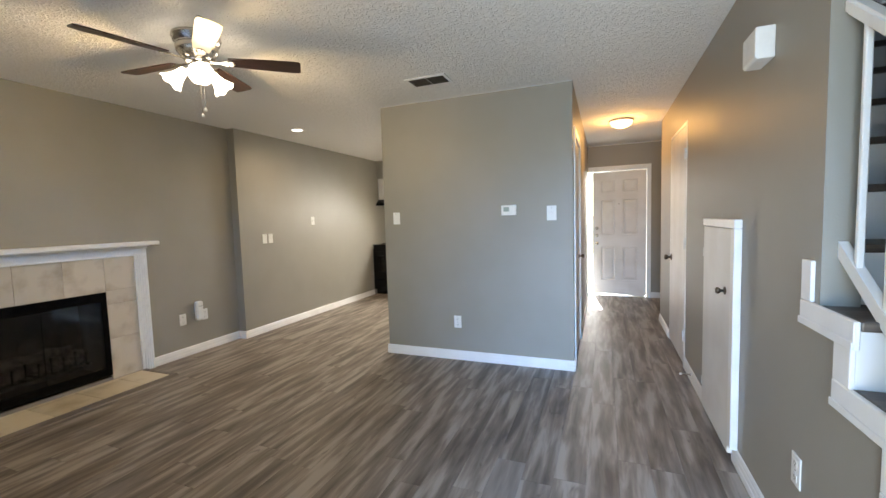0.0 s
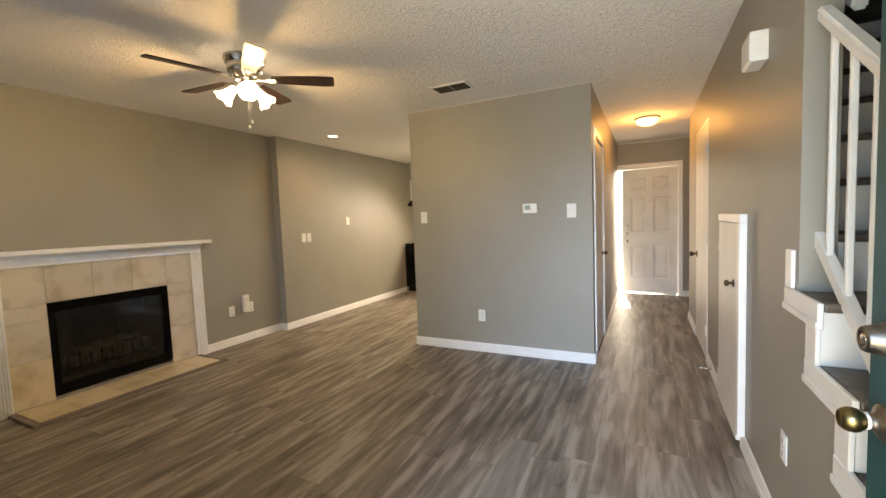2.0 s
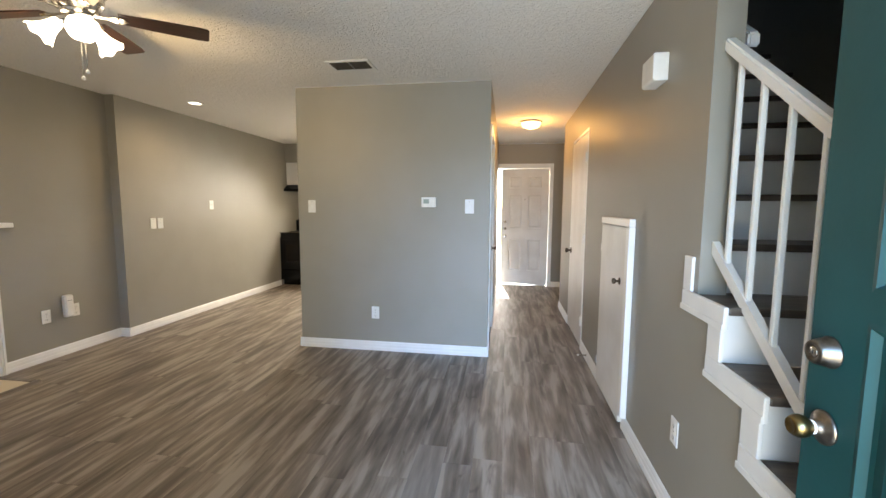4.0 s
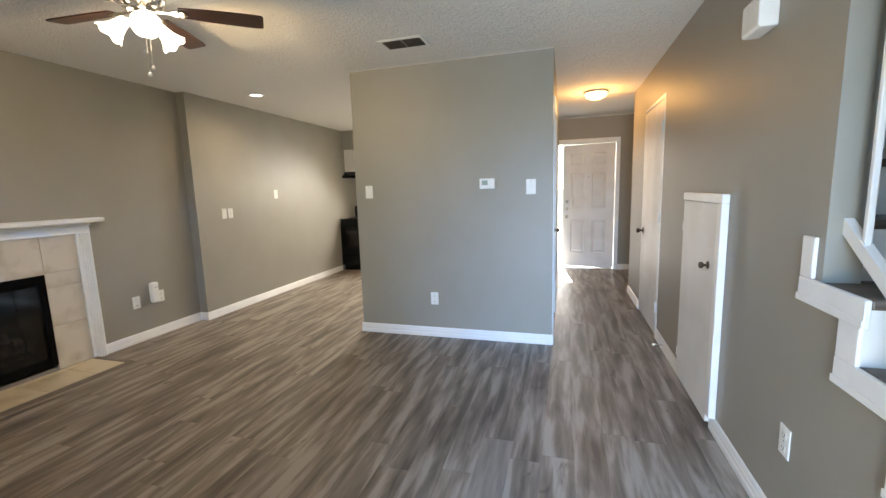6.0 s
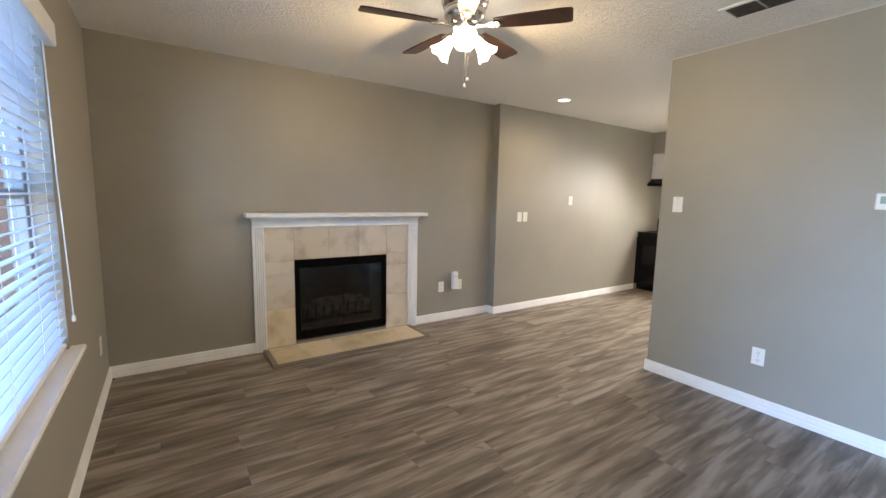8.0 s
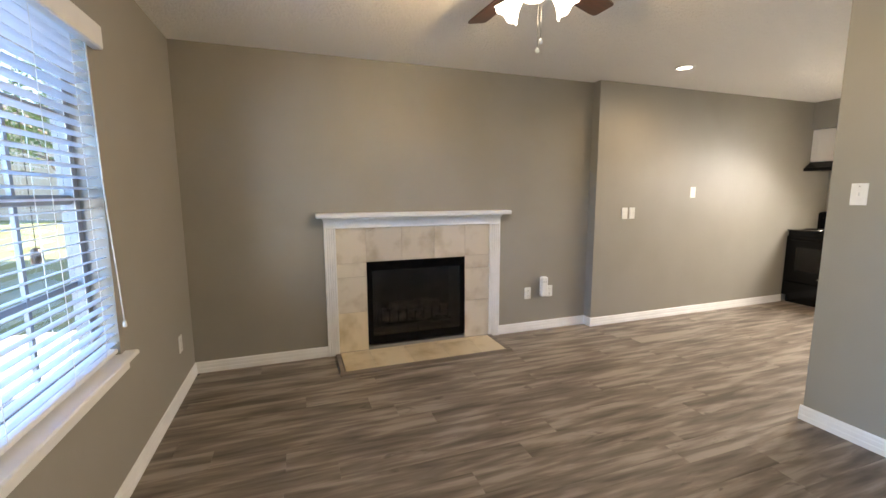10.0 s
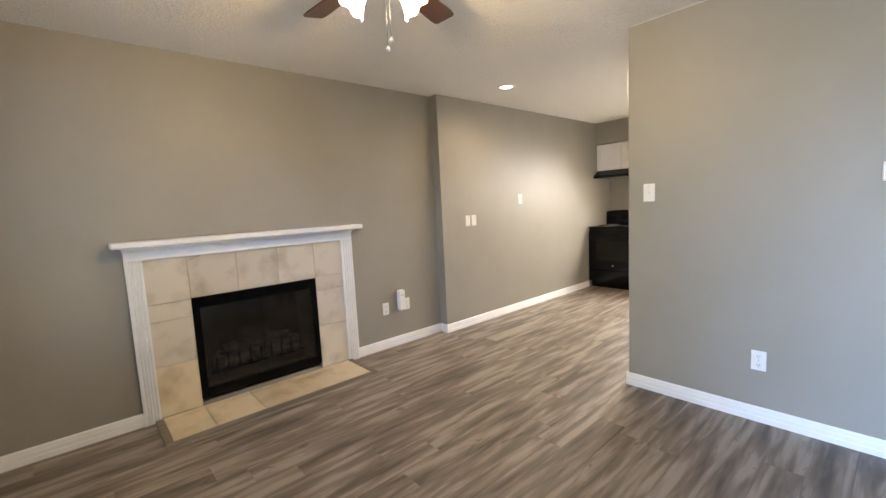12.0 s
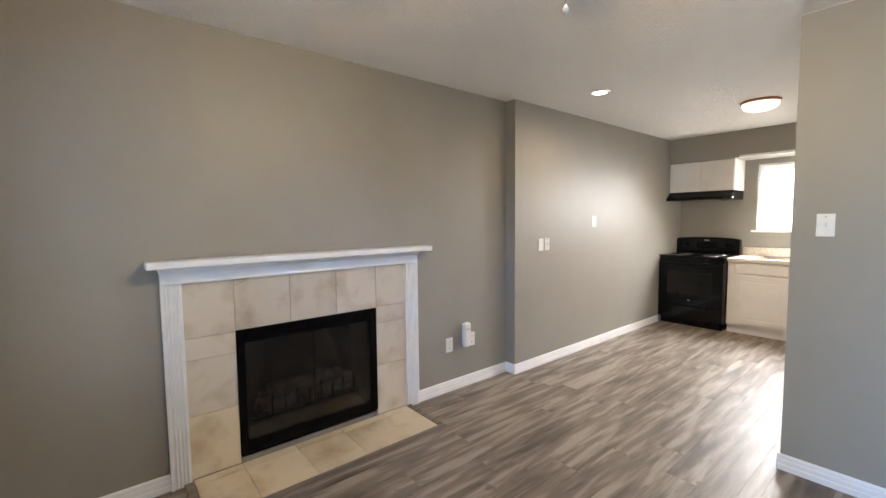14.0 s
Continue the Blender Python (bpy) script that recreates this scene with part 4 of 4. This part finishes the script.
for z in zs:
    if slat_data is None:
        bm = bmesh.new()
        q = [(-0.025, -0.001), (0, 0.0015), (0.025, -0.001)]
        vs = [[bm.verts.new((x, u, w + dz)) for dz in (0, 0.0026) for u, w in q] for x in (WX0 + 0.012, WX1 - 0.012)]
        a, b = vs
        for i, j in ((0, 1), (1, 2), (2, 5), (5, 4), (4, 3), (3, 0)):
            bm.faces.new((a[i], a[j], b[j], b[i]))
        bm.faces.new((a[0], a[3], a[4], a[1])); bm.faces.new((a[1], a[4], a[5], a[2]))
        bm.faces.new((b[0], b[1], b[4], b[3])); bm.faces.new((b[1], b[2], b[5], b[4]))
        bmesh.ops.recalc_face_normals(bm, faces=bm.faces)
        slat_data = mesh("slat", bm, M_BLIND)
    ob = new("slat", slat_data)
    ob.parent = blind
    ob.matrix_basis = pose(0, 0, z, 9 + 3 * math.sin(z * 7))
part("bottom_rail", boxes((WX0 + 0.012, WX1 - 0.012, -0.025, 0.025, 0.655, 0.675), bevel=0.004), M_TRIM, blind)
for x in (WX0 + 0.12, -1.68, -1.29, WX1 - 0.12):
    part("ladder_cord", boxes((x - 0.0012, x + 0.0012, 0.024, 0.0255, 0.66, 2.02), (x - 0.0012, x + 0.0012, -0.0255, -0.024, 0.66, 2.02)), M_PLASTIC, blind)
part("lift_cord", tube([(WX0 + 0.05, 0.045, 2.0), (WX0 + 0.045, 0.050, 1.4), (WX0 + 0.01, 0.055, 0.95), (WX0 - 0.005, 0.055, 0.80)], 0.003, 6), M_PLASTIC, blind)
part("cord_tassel", lathe([(0, 0), (0.006, -0.004), (0.009, -0.03), (0, -0.034)], 10), M_PLASTIC, blind, "", pose(WX0 - 0.005, 0.055, 0.80))

# ---- kitchen window ----
win = tagged(new("window_2"), "bright kitchen window behind a white shade", kind="structure")
part("window_frame", boxes((-2.35, -2.31, 7.93, 7.98, 1.23, 2.06), (-1.54, -1.50, 7.93, 7.98, 1.23, 2.06), (-2.31, -1.54, 7.93, 7.98, 1.23, 1.27), (-2.31, -1.54, 7.93, 7.98, 2.02, 2.06), (-2.31, -1.54, 7.94, 7.97, 1.63, 1.66)), M_CAULK, win)
part("pane", boxes((-2.31, -1.54, 7.953, 7.956, 1.27, 2.02)), M_GLASS, win).visible_shadow = False
part("window_sill", boxes((-2.40, -1.45, 7.82, 7.93, 1.205, 1.23), bevel=0.005), M_TRIM, win)
ob = thing("roller_shade", pose(0, 7.90, 0), "white translucent window shade pulled down over the kitchen window", "window shade")
part("fabric", boxes((-2.296, -1.51, 0.0, 0.002, 1.235, 2.03)), M_SHEER, ob)
# Added blocks in the side gap; they break the floor's sun streak into dashes.
for i in range(11):
    part("side_clip", boxes((-2.311, -2.2965, 0.0, 0.004, 1.275 + 0.068 * i, 1.303 + 0.068 * i)), M_PLASTIC, ob)
part("roller", lathe([(0, -0.39), (0.016, -0.39), (0.016, 0.39), (0, 0.39)], 16, pose(-1.90, 0.0, 2.04, 0, 90)), M_PLASTIC, ob)
setting("soffit_trim", boxes((-2.44, XP, 7.405, 7.42, 2.115, 2.14)), M_TRIM)

# ---- kitchen ----
stove = thing("kitchen_range", pose(-2.865, 7.17, 0), "glossy black electric kitchen range against the wall", "stove")
W = 0.378
part("body", boxes((-W, W, 0.03, 0.64, 0.09, 0.895), (-W + 0.02, W - 0.02, 0.06, 0.62, 0.0, 0.09), bevel=0.004), M_BLACK, stove)
part("oven_door", boxes((-W + 0.004, W - 0.004, -0.002, 0.028, 0.27, 0.835), bevel=0.006), M_BLACK, stove, "black glass oven door")
part("oven_window", boxes((-0.26, 0.26, -0.0045, -0.002, 0.42, 0.70), bevel=0.001), M_DARKGLASS, stove)
part("oven_handle", tube([(-0.30, -0.002, 0.79), (-0.30, -0.045, 0.79), (0.30, -0.045, 0.79), (0.30, -0.002, 0.79)], 0.011, 10), M_BLACK, stove)
part("drawer", boxes((-W + 0.004, W - 0.004, 0.0, 0.028, 0.10, 0.267), bevel=0.003), M_BLACK, stove)
part("badge", boxes((-0.012, 0.012, -0.004, -0.002, 0.335, 0.350)), M_NICKEL, stove)
part("cooktop", boxes((-W, W, -0.005, 0.60, 0.895, 0.912), bevel=0.005), M_BLACK, stove)
arch = [(-W, 0.912), (W, 0.912)] + [(W * math.cos(a), 1.095 + 0.035 * math.sin(a) ** 0.6) for a in [math.pi * i / 14 for i in range(15)]]
bm = prism(arch, 0.080, "y", 0.565)
bmesh.ops.bevel(bm, geom=[e for e in bm.edges if abs(e.verts[0].co.y - e.verts[1].co.y) < 1e-4 and e.verts[0].co.y < 0.57], offset=0.006, segments=2, affect="EDGES")
part("backguard", bm, M_BLACK, stove)
part("vent_ledge", boxes((-W + 0.02, W - 0.02, 0.553, 0.565, 0.985, 0.992), bevel=0.002), M_BLACK, stove)
part("clock", boxes((-0.03, 0.03, 0.5635, 0.565, 1.085, 1.097)), M_NICKEL, stove)
part("control_panel", boxes((-0.12, 0.12, 0.561, 0.565, 0.98, 1.07)), M_MATT, stove)
for x in (-0.31, -0.235, 0.235, 0.31):
    part("control_knob", lathe([(0, 0), (0.020, 0), (0.017, 0.022), (0, 0.024)], 20, pose(0, 0, 0, 90)), M_MATT, stove, "", pose(x, 0.565, 1.03))
for x, y, r in ((-0.19, 0.15, 0.09), (0.19, 0.15, 0.075), (-0.19, 0.42, 0.075), (0.19, 0.42, 0.09)):
    burner = part("burner", lathe([(r, 0), (r + 0.014, 0.0), (r + 0.016, 0.004), (r + 0.010, 0.006), (r, 0.003)], 28), M_NICKEL, stove, "chrome-rimmed coil burner", pose(x, y, 0.912))
    pts = [((0.012 + (r - 0.02) * t / 40) * math.cos(t * 0.47), (0.012 + (r - 0.02) * t / 40) * math.sin(t * 0.47), 0.010) for t in range(41)]
    part("coil", tube(pts, 0.0045, 6), M_MATT, burner)


def shaker(parent, x0, x1, z0, z1, y):
    r = 0.055
    d = part("door", boxes((x0, x0 + r, y - 0.018, y, z0, z1), (x1 - r, x1, y - 0.018, y, z0, z1), (x0 + r, x1 - r, y - 0.018, y, z0, z0 + r), (x0 + r, x1 - r, y - 0.018, y, z1 - r, z1), (x0 + r, x1 - r, y - 0.010, y, z0 + r, z1 - r)), M_CAB, parent)
    part("panel_bead", boxes((x0 + r + 0.02, x1 - r - 0.02, y - 0.014, y - 0.010, z0 + r + 0.02, z1 - r - 0.02), bevel=0.003), M_CAB, d)
    return d


upper = thing("wall_cabinet", pose(0, 0, 0), "short white wall cabinet over the range hood", "cabinet")
part("body", boxes((XK + 0.001, -2.495, 7.47, YN - 0.001, 1.735, 2.118)), M_CAB, upper)
shaker(upper, -3.24, -2.872, 1.74, 2.112, 7.47)
shaker(upper, -2.867, -2.50, 1.74, 2.112, 7.47)
hood = thing("range_hood", pose(0, 0, 0), "black under-cabinet range hood", "range hood")
bm = prism([(7.34, 1.620), (7.34, 1.655), (7.46, 1.733), (7.845, 1.733), (7.845, 1.620)], 0.745, "x", -3.243)
bmesh.ops.bevel(bm, geom=list(bm.edges), offset=0.004, segments=1, affect="EDGES")
part("canopy", bm, M_BLACK, hood)
part("filter", boxes((-3.09, -2.65, 7.42, 7.75, 1.612, 1.6195)), M_NICKEL, hood)
part("label", boxes((-2.498, -2.4975, 7.40, 7.44, 1.63, 1.65)), M_PLASTIC, hood)
basec = thing("base_cabinet", pose(0, 0, 0), "white sink base cabinet with drawer fronts and panelled doors", "cabinet")
part("body", boxes((-2.475, XP - 0.002, 7.27, YN - 0.001, 0.10, 0.868)), M_CAB, basec)
part("toe_kick", boxes((-2.475, XP - 0.002, 7.300, YN - 0.001, 0.0005, 0.10)), M_CAB, basec)
for x0, x1 in ((-2.385, -1.90), (-1.87, -1.40)):
    part("drawer_front", boxes((x0, x1, 7.252, 7.27, 0.73, 0.85), bevel=0.003), M_CAB, basec)
    shaker(basec, x0, x1, 0.13, 0.705, 7.27)
counter = tagged(thing("worktop", pose(0, 0, 0), "speckled beige laminate worktop with backsplash and inset sink", "worktop"))
part("top", boxes((-2.478, -2.25, 7.235, YN - 0.001, 0.869, 0.907), (-1.55, XP - 0.002, 7.235, YN - 0.001, 0.869, 0.907), (-2.25, -1.55, 7.235, 7.34, 0.869, 0.907), (-2.25, -1.55, 7.74, YN - 0.001, 0.869, 0.907)), M_COUNTER, counter)
part("backsplash", boxes((-2.478, XP - 0.002, YN - 0.022, YN - 0.001, 0.908, 1.01), bevel=0.003), M_COUNTER, counter)
sink = thing("sink", pose(-1.90, 7.54, 0.907), "stainless steel kitchen sink set into the worktop", "sink")
bm = bmesh.new()
loops = []
for w, d, z in ((0.365, 0.215, 0.0), (0.362, 0.212, 0.005), (0.325, 0.175, 0.003), (0.315, 0.165, -0.02), (0.29, 0.14, -0.16)):
    loops.append([bm.verts.new((sx * w, sy * d, z)) for sx, sy in ((-1, -1), (1, -1), (1, 1), (-1, 1))])
for p, q in zip(loops, loops[1:]):
    for i in range(4):
        bm.faces.new((p[i], p[(i + 1) % 4], q[(i + 1) % 4], q[i]))
bm.faces.new(loops[-1])
bmesh.ops.recalc_face_normals(bm, faces=bm.faces)
part("basin", bm, M_NICKEL, sink)
part("tap", tube([(0, 0.19, 0.005), (0, 0.19, 0.16), (0, 0.12, 0.20), (0, 0.02, 0.17)], 0.011, 10), M_NICKEL, sink)

# ---- outdoors ----
setting("ground", boxes((-400, 400, -400, 400, -0.30, -0.15)), M_LAWN, "mown lawn")
setting("porch", boxes((-5.0, 3.0, -3.6, 0.50, -0.149, -0.02), (0.2, 1.5, -14.9, -3.6, -0.149, -0.10)), M_CONC, "grey concrete front step and path")
setting("patio", boxes((-6.0, 6.0, 8.0, 16.0, -0.149, -0.02)), M_CONC, "grey concrete back patio")
# Unseen slab, added to keep direct sun out of the back door gap.
setting("back_door_canopy", boxes((0.1, 1.8, 8.002, 9.7, 2.25, 2.35)), M_SIDING)
setting("exterior_upper_storey", boxes((XW - 0.15, XE - 0.001, 0.5, 8.0, H + 0.125, 5.1)), M_SIDING)
setting("house_roof", prism([(0.0, 5.101), (8.5, 5.101), (4.25, 6.6)], 6.8, "x", -3.9), M_ROOF)

house = thing("neighbouring_house", pose(-36, -12, -0.15, 0, 0, 70), "two-storey tan apartment building across the lawn", "building")
part("wall", boxes((-8, 8, -5, 0, 0, 5.4)), M_SIDING, house)
part("roof", prism([(-5.5, 5.4), (0.5, 5.4), (-2.5, 7.2)], 17, "x", -8.5), M_ROOF, house)
for x in (-6, -3, 0, 3, 6):
    for z in (0.9, 3.5):
        w = part("window", boxes((x - 0.6, x + 0.6, 0.001, 0.05, z, z + 1.3)), M_TRIM, house)
        part("pane", boxes((x - 0.53, x + 0.53, 0.05, 0.055, z + 0.06, z + 0.62), (x - 0.53, x + 0.53, 0.05, 0.055, z + 0.68, z + 1.24)), M_DARKGLASS, w)
fence = thing("porch_railing", pose(-2.6, -3.4, -0.02), "dark metal porch railing outside the window", "railing")
part("rail", boxes((-1.6, 1.6, -0.02, 0.02, 0.95, 0.99), (-1.6, 1.6, -0.015, 0.015, 0.12, 0.15)), M_MATT, fence)
for i in range(27):
    x = -1.56 + 0.12 * i
    part("picket", boxes((x - 0.008, x + 0.008, -0.008, 0.008, 0.15 if i % 13 else 0.0, 0.95)), M_MATT, fence)


wing = thing("neighbouring_wing", pose(-6.6, 0.5, -0.15), "shaded brick and timber wing of the neighbouring home", "building")
part("wall", boxes((-6.0, 0, -1.2, 6.0, 0, 5.2)), M_BRICK, wing)
part("roof", prism([(-1.6, 5.2), (6.4, 5.2), (2.4, 6.6)], 6.6, "x", -6.3), M_ROOF, wing)
for y in (-1.22, -0.72, -0.22):
    part("post", boxes((0.001, 0.07, y - 0.03, y + 0.05, 0, 2.5)), M_TRIM, wing)
part("beam", boxes((0.001, 0.09, -1.26, 0.0, 2.5, 2.65)), M_TRIM, wing)
feeder = thing("bird_feeder", pose(-3.43, -0.25, 0.90), "small dark bird feeder hanging outside the window", "bird feeder")
part("can", lathe([(0, 0), (0.035, 0), (0.035, 0.09), (0.02, 0.11), (0, 0.115)], 12), M_BRONZE, feeder)
part("cord", tube([(0, 0, 0.11), (0, 0, 1.42)], 0.003, 6), M_SLOT, feeder)
# Assumed overhang, never in view; it cuts light from high outside.
setting("front_eave", boxes((XW - 0.3, 2.6, -0.45, 0.499, 2.35, 2.45)), M_SIDING)


def tree(x, y, h, seed):
    rng = random.Random(seed)
    t = thing("tree", pose(x, y, -0.15), "leafy broad shade tree on the lawn", "tree")
    part("trunk", tube([(0, 0, 0), (0.04, 0, h * 0.2), (-0.03, 0.05, h * 0.45), (0.05, 0, h * 0.7)], [0.17, 0.13, 0.10, 0.05], 10), M_BARK, t)
    bm = bmesh.new()
    tips = []
    for i in range(9):
        a, z = i * 2.4, h * (0.35 + 0.04 * i)
        r = h * rng.uniform(0.22, 0.34)
        end = Vector((r * math.cos(a), r * math.sin(a), z + h * rng.uniform(0.12, 0.25)))
        tips.append(end)
        limb = tube([(0, 0, z), (end.x * 0.5, end.y * 0.5, z + 0.3), end], [0.05, 0.035, 0.012], 6)
        data = bpy.data.meshes.new("limb"); limb.to_mesh(data); limb.free(); bm.from_mesh(data); bpy.data.meshes.remove(data)
    part("limbs", bm, M_BARK, t)
    verts, faces = [], []
    for tip in tips + [Vector((0, 0, h * 0.85))]:
        for _ in range(420):
            c = tip + Vector((rng.gauss(0, 0.42), rng.gauss(0, 0.42), rng.gauss(0, 0.30))) * (h / 5)
            u = Vector((rng.uniform(-1, 1), rng.uniform(-1, 1), rng.uniform(-1, 1))).normalized() * 0.07
            v = u.orthogonal().normalized() * 0.04
            k = len(verts)
            verts += [c - u, c + v, c + u, c - v]
            faces.append((k, k + 1, k + 2, k + 3))
    data = bpy.data.meshes.new("crown"); data.from_pydata(verts, [], faces); data.materials.append(M_LEAF)
    ob = new("crown", data); ob.parent = t
    tagged(ob, kind="stuff")


tree(-14.5, -4.6, 5.5, 3)
tree(-20.0, -5.6, 6.0, 5)

# ---- floor planks ----
PW, PL = 0.156, 1.22
regions = [(XW, XP, YS, YN), (XP, XH, YS, YP), (XH, XE, YS, YN), (XE, 2.33, YS, 1.16), (XE, 1.95, YA, YN)]
rng = random.Random(11)
planks = {}
M_FLOOR_PALE = material("pale_grey_oak_vinyl", (0.165, 0.140, 0.118), 0.42, colour2=(0.25, 0.22, 0.19), scale=10, stretch=(3, 0.3, 1), detail=6)


def pale_plank(data):
    data = data.copy()
    data.materials[0] = M_FLOOR_PALE
    return data


for i in range(-26, 14):
    shift = rng.uniform(0, PL) if i != -2 else 0.38
    x0, x1 = XH + PW * i, XH + PW * (i + 1)
    for j in range(-2, 8):
        y0 = j * PL + shift
        for rx0, rx1, ry0, ry1 in regions:
            a, b, c, d = max(x0, rx0), min(x1, rx1), max(y0, ry0), min(y0 + PL, ry1)
            if b - a < 0.02 or d - c < 0.03:
                continue
            key = (round(b - a, 4), round(d - c, 4))
            if key not in planks:
                bm = bmesh.new()
                w, l, e = (b - a) / 2 - 0.0002, (d - c) / 2 - 0.0002, 0.0008
                lo = [bm.verts.new((sx * w, sy * l, -0.005)) for sx, sy in ((-1, -1), (1, -1), (1, 1), (-1, 1))]
                up = [bm.verts.new((sx * w, sy * l, -0.0010)) for sx, sy in ((-1, -1), (1, -1), (1, 1), (-1, 1))]
                top = [bm.verts.new((sx * (w - e), sy * (l - e), 0)) for sx, sy in ((-1, -1), (1, -1), (1, 1), (-1, 1))]
                for p, q in ((lo, up), (up, top)):
                    for k in range(4):
                        bm.faces.new((p[k], p[(k + 1) % 4], q[(k + 1) % 4], q[k]))
                bm.faces.new(top)
                planks[key] = mesh("plank", bm, M_FLOOR)
            ob = new("plank", planks[key] if (i, j) != (-2, 1) else pale_plank(planks[key]))
            ob.parent = floor
            ob.location = ((a + b) / 2, (c + d) / 2, 0)
